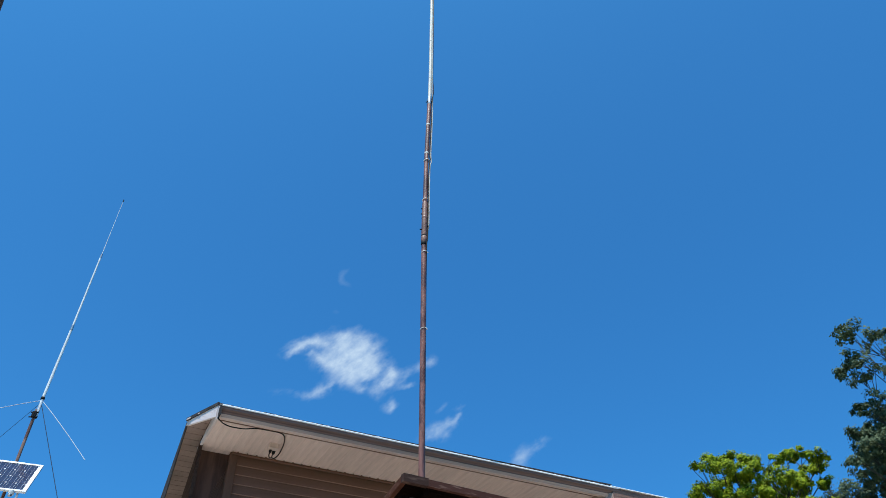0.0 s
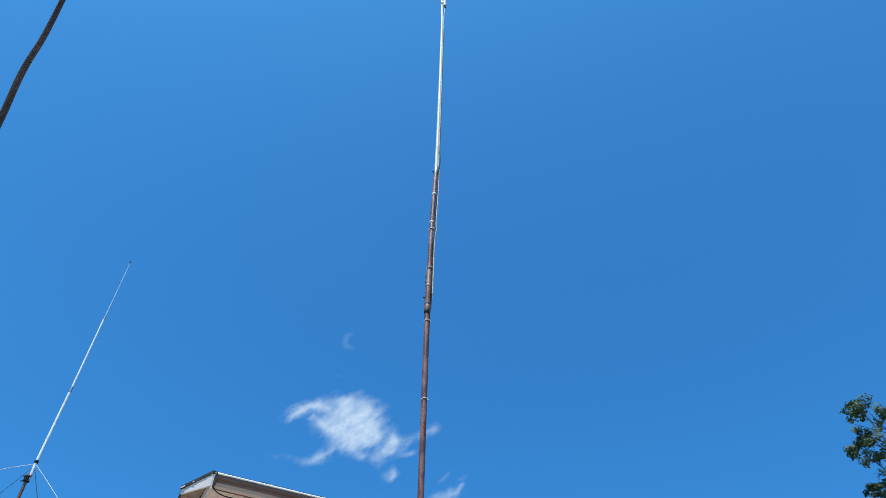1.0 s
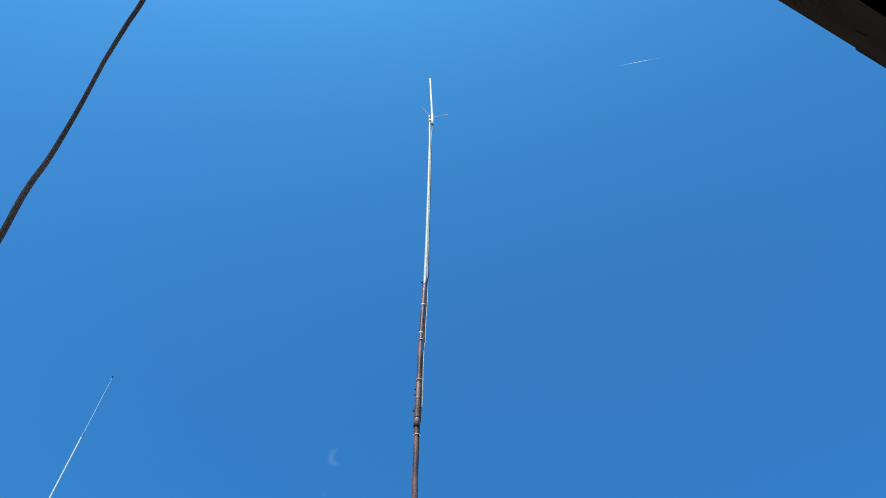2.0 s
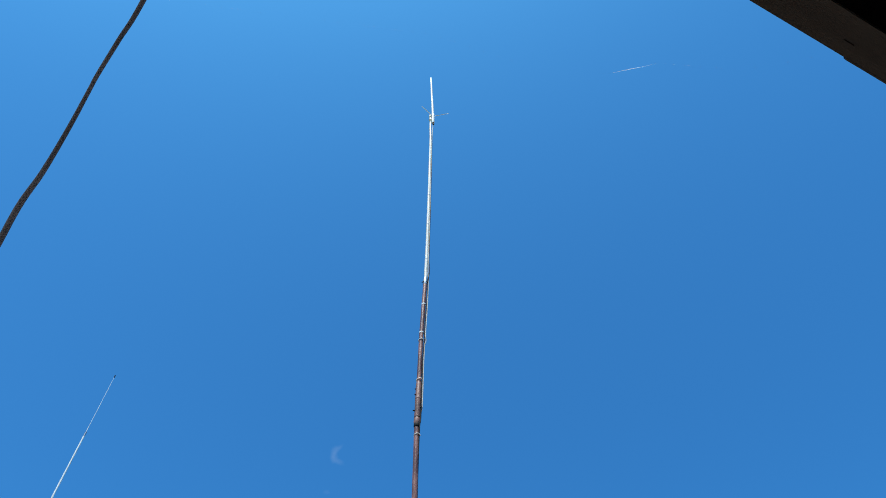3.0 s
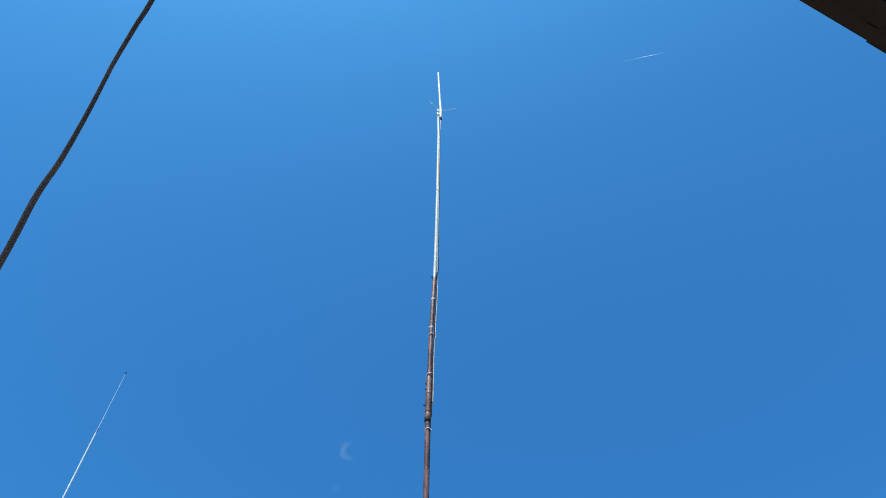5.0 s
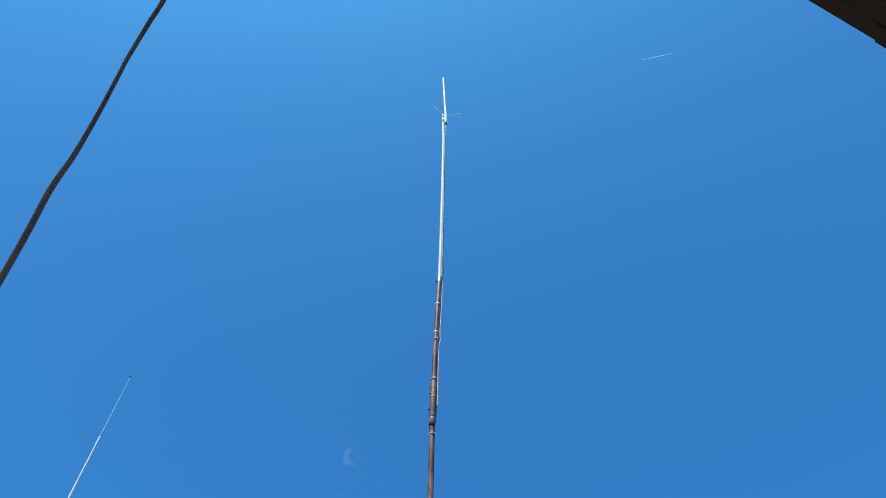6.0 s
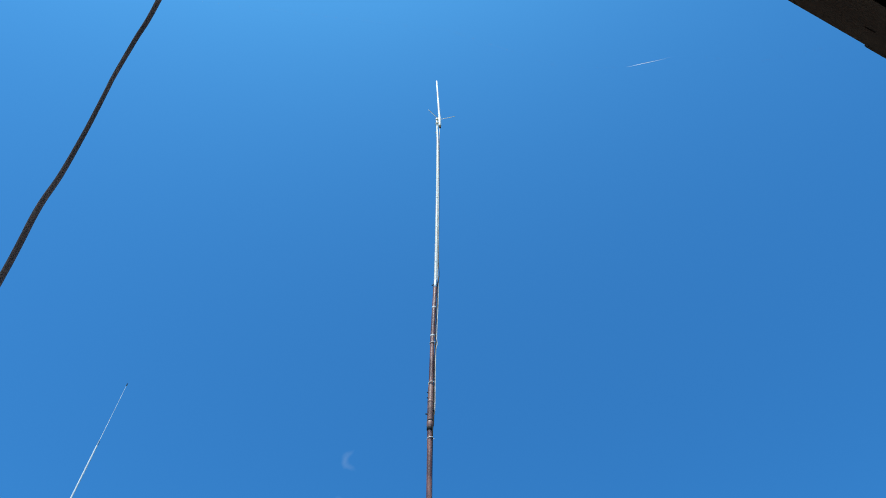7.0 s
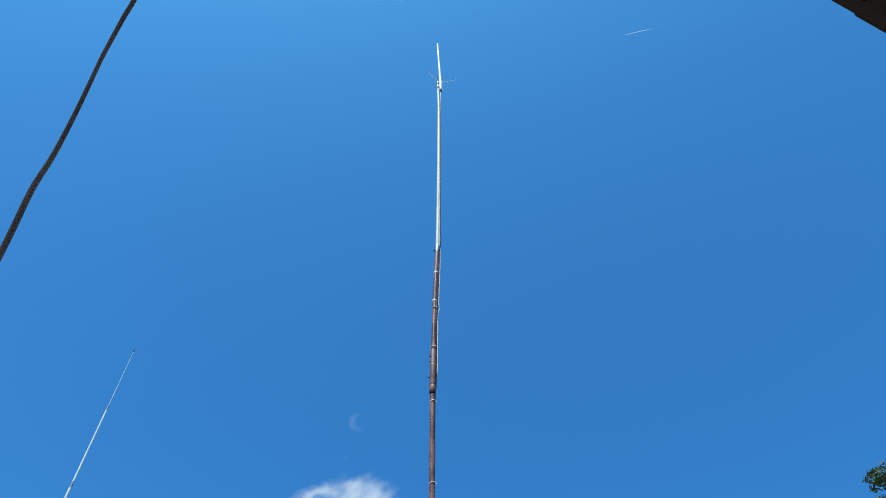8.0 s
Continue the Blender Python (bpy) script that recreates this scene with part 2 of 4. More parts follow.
def smooth_line(points, steps=8):
    """Points along a Catmull-Rom curve through the given ones."""
    p = [Vector(q) for q in points]
    p = [p[0] * 2 - p[1], *p, p[-1] * 2 - p[-2]]
    out = []
    for i in range(1, len(p) - 2):
        for k in range(steps):
            t = k / steps
            out.append(0.5 * (2 * p[i] + (p[i + 1] - p[i - 1]) * t + (2 * p[i - 1] - 5 * p[i] + 4 * p[i + 1] - p[i + 2]) * t * t + (3 * p[i] - p[i - 1] - 3 * p[i + 1] + p[i + 2]) * t ** 3))
    return [*out, p[-2]]


# ---- ground ----
bm = bmesh.new()
bmesh.ops.create_grid(bm, x_segments=24, y_segments=24, size=3000)
tagged(part("ground", bm, GRASS), "dry green lawn that reaches to the horizon", "ground", kind="structure")
tagged(part("pavement", slab([(-12, -9), (12, -9), (12, 14), (-12, 14)], 0.004, 0.05), CONCRETE), "pale grey concrete yard between the buildings", "pavement", kind="structure")

# ---- the house across the yard ----
EAVE, LONG = 5.0, 4.91
house = empty("house", pose(-2.2475, 6.5588, 0, 0, 0, 27.66), "two-storey house with brown siding and beige soffit, in shade", "house")
WALL_Y, WALL_X, SOFFIT_Z = 0.688, 0.333, EAVE - 0.172
SIDE_X, SIDE_Y, SIDE_SLOPE = -0.02, 0.64, 0.097  # the side wall starts here and runs back at a slight slant
FAR_X, FAR_Y = 9.0, 9.0

# walls, with lapped siding boards on them
part("wall", block(WALL_X + 0.02, FAR_X, WALL_Y + 0.02, WALL_Y + 0.165, 0, SOFFIT_Z + 0.1), SIDING, house)
corner = part("corner_wall", block(SIDE_X + 0.055, WALL_X + 0.2, 0.775, 0.86, 0, EAVE - 0.075), CORNER_SIDING, house, "dark streaked corner wall panel")
# thin strips that draw the slanted lines on the corner panel
for k in range(7):
    m = pose(0.300 - 0.026 * k, 0.771, EAVE - 0.50 - 0.055 * k, 0, 13.0, 0)
    part("slant_strip", block(-0.0035, 0.0035, -0.005, 0.004, -0.30, 0.22 - 0.01 * k, 0, None, m), POST_VINYL, corner, "thin slanted brown strip")
side_wall = part("side_wall", slab([(SIDE_X + 0.012, SIDE_Y), (SIDE_X + 0.037, SIDE_Y), (SIDE_X + 0.037 + SIDE_SLOPE * 8, SIDE_Y + 8), (SIDE_X + 0.012 + SIDE_SLOPE * 8, SIDE_Y + 8)], 0, EAVE - 0.075), SHADED_SIDING, house, "side wall with shade put into its dark colour")
part("corner_post", block(WALL_X - 0.012, WALL_X + 0.075, WALL_Y - 0.012, WALL_Y + 0.075, 0, SOFFIT_Z, 0.006), POST_VINYL, house, "brown vinyl corner post")

# roof: a shallow slope over the eave
roof_plan = [(0.0, 0.01), (FAR_X, 0.01), (FAR_X, FAR_Y), (0.55, FAR_Y), (-0.211, 0.471)]
bm = bmesh.new()
low = [bm.verts.new((x, y, EAVE - 0.012)) for x, y in roof_plan]
top = [bm.verts.new((x, y, EAVE + 0.006 + (0.2 * max(0.0, y - 1.2)))) for x, y in roof_plan]
for i in range(5):
    bm.faces.new((low[i], low[(i + 1) % 5], top[(i + 1) % 5], top[i]))
bm.faces.new(low), bm.faces.new(top)
roof = part("roof", bm, SHINGLE, house, "dark asphalt shingle roof")

# fascia behind the gutter, and the white boards of the corner
part("fascia", block(0.013, LONG, -0.012, 0.012, SOFFIT_Z - 0.004, EAVE - 0.02, 0.002), FASCIA, house, "beige metal fascia board")


def board(name, a, b, z0, z1, thick, mat, label=""):
    """An upright board from a to b in plan."""
    a, b = Vector(a), Vector(b)
    n = Vector((-(b - a).y, (b - a).x)).normalized() * thick
    return part(name, slab([a, b, b + n, a + n], z0, z1), mat, house, label)


bm = bmesh.new()
ring = []
for x, y, low in ((-0.015, -0.02, EAVE - 0.150), (-0.211, 0.471, EAVE - 0.078)):
    ring.append([bm.verts.new((x + dx, y + 0.4 * dx, z)) for dx, z in ((0.0, low), (0.02, low), (0.02, EAVE - 0.014), (0.0, EAVE - 0.014))])
for k in range(4):
    bm.faces.new((ring[0][k], ring[0][(k + 1) % 4], ring[1][(k + 1) % 4], ring[1][k]))
bm.faces.new(ring[0]), bm.faces.new(ring[1])
part("corner_fascia", bm, TRIM, house, "white metal corner fascia")
board("side_fascia", (-0.211, 0.471), (0.55, FAR_Y), EAVE - 0.068, EAVE - 0.008, -0.012, SHINGLE, "thin dark metal edge strip")
bm = prism([(-0.02, SOFFIT_Z - 0.006), (0.765, SOFFIT_Z - 0.006), (0.765, SOFFIT_Z + 0.012), (0.02, EAVE - 0.03), (-0.02, EAVE - 0.03)], -0.012, 0.012)
part("box_end", bm, TRIM, house, "white boxed eave end")
part("drip_edge", prism([(-0.03, EAVE - 0.018), (0.03, EAVE - 0.018), (0.03, EAVE - 0.0125), (-0.03, EAVE - 0.0125)], 0.0, LONG), TRIM, house)
part("corner_drip_edge", slab([(-0.02, -0.03), (-0.225, 0.468), (-0.205, 0.475), (0.0, -0.02)], EAVE - 0.028, EAVE + 0.004), SHINGLE, house, "dark worn shingle edge")
for k, (u0, u1) in enumerate(((0.55, 0.60), (0.84, 0.97))):
    a, b = Vector((-0.024, -0.03)).lerp(Vector((-0.229, 0.468)), u0), Vector((-0.024, -0.03)).lerp(Vector((-0.229, 0.468)), u1)
    board("flashing_scrap", a, b, EAVE - 0.026, EAVE - 0.016 + 0.004 * (k % 2), 0.003, TRIM, "pale scrap of torn metal flashing")

# gutter: an open trough with a rolled lip and a stepped face
face = [(-0.030, EAVE - 0.078), (-0.093, EAVE - 0.078), (-0.094, EAVE - 0.070), (-0.106, EAVE - 0.055), (-0.124, EAVE - 0.040), (-0.128, EAVE - 0.012), (-0.122, EAVE - 0.012), (-0.122, EAVE - 0.038), (-0.104, EAVE - 0.051), (-0.090, EAVE - 0.068), (-0.088, EAVE - 0.074), (-0.030, EAVE - 0.074)]
gutter = part("gutter", prism([(y + 0.115, z) for y, z in face], 0.012, LONG - 0.02), GUTTER, house, "grey metal gutter with a bright lip")
gutter.location = (0, -0.115, -0.064)
part("end_cap", slab([(0.0, -0.130), (0.012, -0.130), (0.012, -0.03), (0.0, -0.03)], EAVE - 0.110, EAVE + 0.004), SHINGLE, gutter, "dark gutter end cap").location = (0, 0.115, 0)
# the lip's sun highlight is put into a whiter colour than the trough
lip = prism([(-0.129, EAVE - 0.0125), (-0.135, EAVE - 0.008), (-0.135, EAVE - 0.001), (-0.127, EAVE + 0.007), (-0.108, EAVE + 0.006), (-0.108, EAVE - 0.004), (-0.124, EAVE - 0.0118)], 0.008, LONG - 0.02)
part("lip", lip, SUN_WHITE_METAL, gutter, "rolled lip, coloured white for the sun on it").location = (0, 0.115, 0)
# lower face and underside of the gutter, light from below put into their colour
part("lit_gutter_foot", prism([(-0.030, EAVE - 0.1085), (-0.087, EAVE - 0.1085), (-0.0925, EAVE - 0.0785), (-0.030, EAVE - 0.0785)], 0.014, LONG - 0.02), LIT_GUTTER_FOOT, gutter, "lower gutter band, coloured lighter for ground light").location = (0, 0.115, 0)
part("underside", block(0.014, LONG - 0.02, -0.0855, -0.026, EAVE - 0.1125, EAVE - 0.109), FASCIA, gutter).location = (0, 0.115, 0)
part("soffit_joint", block(0.014, LONG - 0.02, -0.024, -0.010, EAVE - 0.1155, EAVE - 0.109), SIDING, gutter, "dark joint between fascia and soffit").location = (0, 0.115, 0)
hanger = finish(block(-0.012, 0.012, -0.11, -0.01, EAVE + 0.010, EAVE + 0.019, 0.002), "gutter_hanger", TRIM)
for i in range(8):
    part("gutter_hanger", hanger, TRIM, house).location = (0.55 + 0.57 * i, 0, -0.061)

# soffits
bm = prism([(0.012, SOFFIT_Z + 0.012), (WALL_Y + 0.02, SOFFIT_Z + 0.012), (WALL_Y + 0.02, SOFFIT_Z + 0.02), (0.012, SOFFIT_Z + 0.02)], 0.012, LONG)
part("soffit", bm, SOFFIT, house, "beige vinyl soffit")
part("corner_soffit", slab([(0.0125, WALL_Y + 0.001), (WALL_X + 0.018, WALL_Y + 0.001), (WALL_X + 0.018, 0.77), (0.0125, 0.77)], SOFFIT_Z, SOFFIT_Z + 0.008), SOFFIT, house)
part("side_soffit", slab([(0.3, 0.02), (-0.02, 0.02), (-0.2, 0.471), (0.55, FAR_Y), (1.2, FAR_Y), (0.5, 0.8)], EAVE - 0.062, EAVE - 0.05), SHADED_SIDING, house)

# trim along the foot of the soffit
part("soffit_channel", block(WALL_X, LONG, WALL_Y - 0.03, WALL_Y + 0.006, SOFFIT_Z - 0.022, SOFFIT_Z - 0.004, 0.002), SIDING, house, "brown soffit channel")

# the projecting bay at the end of the gutter
bay = empty("bay", house.matrix_world @ pose(4.785, 0, 0), "brown wood-clad bay with a white metal cap beside the gutter", "bay")
part("cladding", block(0.02, 1.10, -0.12, 0.7, 2.0, EAVE - 0.065, 0.004), BAY_WOOD, bay)
part("cap", prism([(-0.133, EAVE - 0.066), (-0.138, EAVE - 0.060), (-0.120, EAVE - 0.046), (0.7, EAVE - 0.046), (0.7, EAVE - 0.064), (-0.120, EAVE - 0.0648)], 0.0, 1.12), SUN_WHITE_METAL, bay, "white metal cap")
part("side_panel", slab([(-0.19, 0.0), (0.018, -0.12), (0.018, 0.5), (-0.19, 0.5)], EAVE - 0.36, EAVE - 0.135), TAN_PANEL, bay, "beige metal side panel")
part("bay_wall", block(0.02, 1.10, 0.0, 0.6, 0.0, 2.0), BAY_WOOD, bay)

# ---- outlet, plug and wire under the soffit ----
SZ = SOFFIT_Z
wire = smooth_line([(0.004, -0.06, SZ + 0.0), (0.02, -0.055, SZ - 0.02), (0.07, -0.04, SZ - 0.045), (0.15, -0.02, SZ - 0.052), (0.28, -0.005, SZ - 0.04), (0.40, -0.01, SZ - 0.014), (0.55, -0.012, SZ - 0.008), (0.665, -0.005, SZ - 0.010), (0.725, 0.08, SZ - 0.012), (0.755, 0.2, SZ - 0.02), (0.77, 0.33, SZ - 0.035), (0.765, 0.42, SZ - 0.06), (0.735, 0.46, SZ - 0.08), (0.705, 0.42, SZ - 0.085), (0.69, 0.33, SZ - 0.055)])
cord = part("power_cord", tube(wire, 0.0055, 8), BLACK, None, smooth=True)
cord.matrix_world = house.matrix_world.copy()
tagged(cord, "black power cord clipped under the gutter and soffit", "cord")
box = empty("outlet_box", house.matrix_world @ pose(0.675, 0.30, SOFFIT_Z), "beige outlet box with a black plug on the soffit", "outlet")
part("body", block(-0.045, 0.045, -0.035, 0.035, -0.05, 0.004, 0.006), SOFFIT, box)
part("cover", block(-0.05, 0.05, -0.04, 0.04, -0.056, -0.048, 0.003), SOFFIT, box)
part("plug", tube([(0.02, 0.03, -0.055), (0.025, 0.06, -0.07), (0.03, 0.10, -0.06)], [0.018, 0.016, 0.008], 10), BLACK, box, "black plug")
part("plug_cap", block(-0.034, -0.006, 0.008, 0.036, -0.085, -0.055, 0.006), BLACK, box)
part("lead", tube(smooth_line([(-0.02, 0.03, -0.075), (-0.012, 0.09, -0.085), (0.01, 0.14, -0.088), (0.035, 0.15, -0.083)], 5), 0.0055, 8), BLACK, box, "black lead", True)

# ---- dark timber shelter in front of the house ----
shelter = empty("shelter", pose(-0.316, 5.215, 0, 0, 0, 31.8), "small open shelter with worn brown timber roof edges", "shelter")
SH = 3.7
SX, SY = 2.6, 1.15
# its left side runs back at a slant
lean = lambda y: 0.20 * y
part("front_fascia", prism([(-0.02, SH - 0.052), (0.02, SH - 0.052), (0.02, SH), (-0.02, SH)], 0.21, SX), RED_WOOD, shelter, "worn red-brown board")
part("front_fascia_end", prism([(-0.026, SH - 0.058), (0.02, SH - 0.058), (0.02, SH + 0.004), (-0.026, SH + 0.004)], -0.005, 0.207), BROWN_WOOD, shelter, "weathered brown board end")
part("side_fascia", slab([(0.0, 0.022), (lean(SY), SY), (lean(SY) + 0.04, SY), (0.04, 0.022)], SH - 0.052, SH), SIDE_WOOD, shelter, "worn brown board")
part("back_fascia", slab([(lean(SY) + 0.042, SY - 0.04), (SX, SY - 0.04), (SX, SY), (lean(SY) + 0.042, SY)], SH - 0.052, SH), BROWN_WOOD, shelter)
for i in range(8):
    y0, y1 = 0.024 + i * 0.135, 0.024 + i * 0.135 + 0.128
    if i == 4:
        continue
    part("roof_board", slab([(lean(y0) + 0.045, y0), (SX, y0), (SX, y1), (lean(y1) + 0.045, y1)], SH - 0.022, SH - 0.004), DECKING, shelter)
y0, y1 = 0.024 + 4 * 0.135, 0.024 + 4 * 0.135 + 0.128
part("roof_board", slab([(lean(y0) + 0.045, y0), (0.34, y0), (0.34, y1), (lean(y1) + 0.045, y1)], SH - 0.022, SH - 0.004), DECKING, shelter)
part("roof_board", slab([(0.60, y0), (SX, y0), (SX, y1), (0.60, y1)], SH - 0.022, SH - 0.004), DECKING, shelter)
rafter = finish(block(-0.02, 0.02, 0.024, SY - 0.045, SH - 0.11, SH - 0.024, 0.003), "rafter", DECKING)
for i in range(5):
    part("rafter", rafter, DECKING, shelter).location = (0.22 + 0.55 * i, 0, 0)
post = finish(block(-0.045, 0.045, -0.045, 0.045, 0.05, SH - 0.112, 0.006), "post", BROWN_WOOD)
for x, y in ((0.16, 0.14), (SX - 0.15, 0.14), (0.1, SY - 0.15), (SX - 0.15, SY - 0.15)):
    part("post", post, BROWN_WOOD, shelter).location = (x, y, 0)
for x0, x1, top_z in ((0.095, 0.155, 3.540), (0.162, 0.222, 3.533), (0.238, 0.272, 3.527)):
    part("packing_block", block(x0, x1, 0.045, 0.094, 3.42, top_z, 0.004), PACKING, shelter, "faded brown wooden block")
part("front_beam", block(0.05, SX - 0.05, 0.1, 0.18, SH - 0.155, SH - 0.113, 0.004), DECKING, shelter)

# ---- the tall mast ----
mast = empty("antenna_mast", pose(-0.203, 6.0, 0), "tall rusty pipe mast with a white upper pole and taped cables", "mast")
E0 = 1.6


BENDS = [(0.0, 0.002, 0.0), (5.0, 0.002, 0.0), (6.35, 0.021, 0.0), (7.44, 0.057, -0.01), (7.97, 0.067, -0.03), (9.49, 0.082, -0.10), (11.2, 0.091, -0.17), (12.1, 0.077, -0.20)]


def axis(z):
    """The mast's middle at height z over the eye, from its foot."""
    x = float(np.interp(z, [b[0] for b in BENDS], [b[1] for b in BENDS]))
    y = float(np.interp(z, [b[0] for b in BENDS], [b[2] for b in BENDS]))
    return Vector((x, y, z + E0))


part("lower_pipe", tube([(-0.002, 0, 0), axis(2.0), axis(4.98)], 0.0275, 20), RUST, mast, "rusty brown steel pipe", True)
part("upper_pipe", tube([axis(5.3), axis(6.4), axis(7.42)], 0.0265, 20), RUST, mast, "rusty brown steel pipe", True)
part("sleeve", tube([axis(5.02), axis(5.03), axis(5.6), axis(5.615)], [0.030, 0.0325, 0.0325, 0.030], 20), RUST_LIGHT, mast, "rusty steel coupling sleeve", True)
part("sleeve_collar", tube([axis(5.035), axis(5.042), axis(5.10), axis(5.106)], [0.033, 0.0352, 0.0352, 0.033], 20), RUST_LIGHT, mast, "", True)
part("sleeve_ring", tube([axis(4.985), axis(4.995), axis(5.025), axis(5.033)], [0.029, 0.0335, 0.0335, 0.029], 20), BLACK, mast, "dark clamp ring", True)
part("sleeve_ring", tube([axis(5.103), axis(5.107), axis(5.117), axis(5.121)], [0.0325, 0.0345, 0.0345, 0.0325], 20), BLACK, mast, "dark clamp ring", True)
part("sleeve_ring", tube([axis(5.365), axis(5.37), axis(5.395), axis(5.40)], [0.0325, 0.0345, 0.0345, 0.0325], 20), RUST_LIGHT, mast, "", True)
for z, side in ((5.43, -1), (5.51, -1), (5.20, -1), (5.25, 1)):
    p = axis(z)
    reach = 0.050 if z == 5.20 else 0.040
    part("bolt", tube([p + Vector((side * 0.028, -0.016, 0)), p + Vector((side * reach, -0.02, 0))], 0.007, 6), BLACK, mast)
pole = [axis(7.18 + 0.27 * i) for i in range(19)]
part("upper_pole", tube(pole, [0.0225 - 0.0003 * i for i in range(19)], 16), WHITE_PIPE, mast, "weathered white pole", True)
part("reducer", tube([axis(7.36), axis(7.38), axis(7.47), axis(7.50)], [0.028, 0.031, 0.030, 0.024], 16), STEEL, mast, "grey reducer", True)
clamp = tube([axis(7.40) + Vector((-0.048, -0.01, 0)), axis(7.40) + Vector((0.048, -0.01, 0))], 0.006, 8)
block(axis(7.4).x - 0.033, axis(7.4).x + 0.034, -0.036, 0.03, 7.388 + E0, 7.412 + E0, 0.006, clamp)
part("clamp", clamp, BLACK, mast, "dark steel clamp")


def beside(z, out, front=-0.012):
    return axis(z) + Vector((out, front, 0))


pale = smooth_line([beside(5.16, 0.02, 0.036), beside(5.22, 0.042, 0.012), beside(5.3, 0.050), beside(5.62, 0.048), beside(5.9, 0.046), beside(6.2, 0.048), beside(6.28, 0.062), beside(6.38, 0.054), beside(6.6, 0.051), beside(6.9, 0.051), beside(7.2, 0.047), beside(7.45, 0.040), beside(7.62, 0.03), beside(8.2, 0.026), beside(9.2, 0.024), beside(10.4, 0.022), beside(11.2, 0.026), beside(11.5, 0.040), (0.131, -0.195, 11.66 + E0)], 6)
part("pale_cable", tube(pale, 0.0065, 8), PALE_CABLE, mast, "pale grey coaxial cable", True)
dark = smooth_line([(0.022, 0.03, 0.3), (0.024, 0.026, 5.0), *[tuple(beside(z, o, -0.012)) for z, o in ((4.85, 0.027), (5.1, 0.038), (5.6, 0.036), (5.9, 0.034), (6.28, 0.042), (6.32, 0.050), (6.45, 0.037), (7.0, 0.038), (7.35, 0.038), (7.5, 0.040), (7.62, 0.048), (7.72, 0.044), (7.85, 0.036), (8.1, 0.034), (9.2, 0.032), (10.4, 0.030), (11.3, 0.031))]], 6)
part("black_cable", tube(dark, [0.0075 if p.z < 7.6 + E0 else 0.005 for p in dark], 8), BLACK, mast, "black cable", True)
for z, r, thick, mat in ((3.90, 0.0300, 0.0042, TIE), (4.88, 0.0310, 0.0042, TIE), (5.66, 0.034, 0.0042, TIE), (6.31, 0.0325, 0.0042, TIE), (6.44, 0.0285, 0.0105, TIE), (6.96, 0.0285, 0.0105, TIE), (7.9, 0.0232, 0.012, TIE), (8.7, 0.0222, 0.012, TIE), (9.45, 0.0214, 0.0105, TIE), (10.5, 0.0202, 0.012, TIE), (11.05, 0.0198, 0.0105, TIE)):
    p = axis(z)
    slope = 0.008 if thick < 0.01 else 0.0
    ring = [p + Vector((math.cos(a) * r + (0.004 if slope else 0.0), math.sin(a) * r, slope * math.cos(a + 0.5))) for a in [i * math.pi / 10 for i in range(21)]]
    if thick > 0.01:
        bm = tube([p - Vector((0, 0, thick)), p + Vector((0, 0, thick))], r, 16)
    else:
        bm = tube(ring, thick, 6, caps=False)
        if slope:
            tube([p + Vector((r, -0.01, 0)), p + Vector((r + 0.018, -0.016, -0.012))], 0.003, 6, bm)
    part("cable_tie", bm, mat, mast, "" if thick > 0.01 else "white nylon cable tie", True)

# ---- the white antenna on top of it ----
whip = empty("vertical_antenna", pose(-0.072, 5.80, 11.72 + E0), "slim white fibreglass antenna with thin radials on a pole", "antenna")
part("mount", tube([(0, 0, 0), (0, 0, 0.02), (-0.004, 0, 0.34), (-0.005, 0, 0.37)], [0.024, 0.029, 0.028, 0.024], 16), FIBREGLASS, whip, "white mounting sleeve", True)
part("connector", tube([(0.006, 0, -0.06), (0.004, 0, 0.0)], 0.016, 10), BLACK, whip, "black cable connector")
part("radome", tube([(-0.004, 0, 0.33), (-0.008, -0.003, 0.45), (-0.032, -0.020, 1.2), (-0.055, -0.036, 1.93), (-0.056, -0.037, 1.95)], [0.024, 0.023, 0.020, 0.017, 0.008], 16), FIBREGLASS, whip, "", True)
for a in (-12, 106, 224):
    d = Vector((math.cos(radians(a)), math.sin(radians(a)), 0.0))
    part("radial", tube([d * 0.02 + Vector((-0.004, 0, 0.27)), d * 0.285 + Vector((0, 0, 0.272))], 0.006, 8), WIRE, whip, "thin metal radial")
for z in (0.10, 0.25):
    part("bracket", block(-0.075, 0.012, -0.026, 0.022, z, z + 0.022, 0.005), FIBREGLASS, whip, "bright metal clamp bracket")

# ---- the second antenna on its pole, with the solar panel ----
HX, HY, HZ = -4.81, 7.80, 4.12 + E0
pole2 = empty("antenna_pole", pose(HX - 0.02, HY, 0), "thin rusty steel pole that carries an antenna", "pole")
part("pipe", tube([(-0.01, 0, 0), (-0.005, 0, 3.0), (0.0, 0, HZ - 0.12)], 0.0175, 14), POLE_RUST, pole2, "", True)
part("clamp", block(-0.026, 0.030, -0.034, 0.024, HZ - 0.235, HZ - 0.15, 0.012), BLACK, pole2, "black mast clamp")
part("clamp_bolt", tube([(-0.05, -0.02, HZ - 0.225), (0.05, -0.02, HZ - 0.225)], 0.008, 8), BLACK, pole2)
part("clamp_bolt", tube([(-0.045, -0.02, HZ - 0.165), (0.05, -0.02, HZ - 0.165)], 0.008, 8), BLACK, pole2)
ant2 = empty("ground_plane_antenna", pose(HX, HY, HZ - 0.12), "tall white ground-plane antenna in three sections with drooping radials", "antenna")
part("mounting_tube", tube([(0, 0, -0.1), (0, 0, 0.126)], 0.017, 12), WIRE, ant2, "", True)
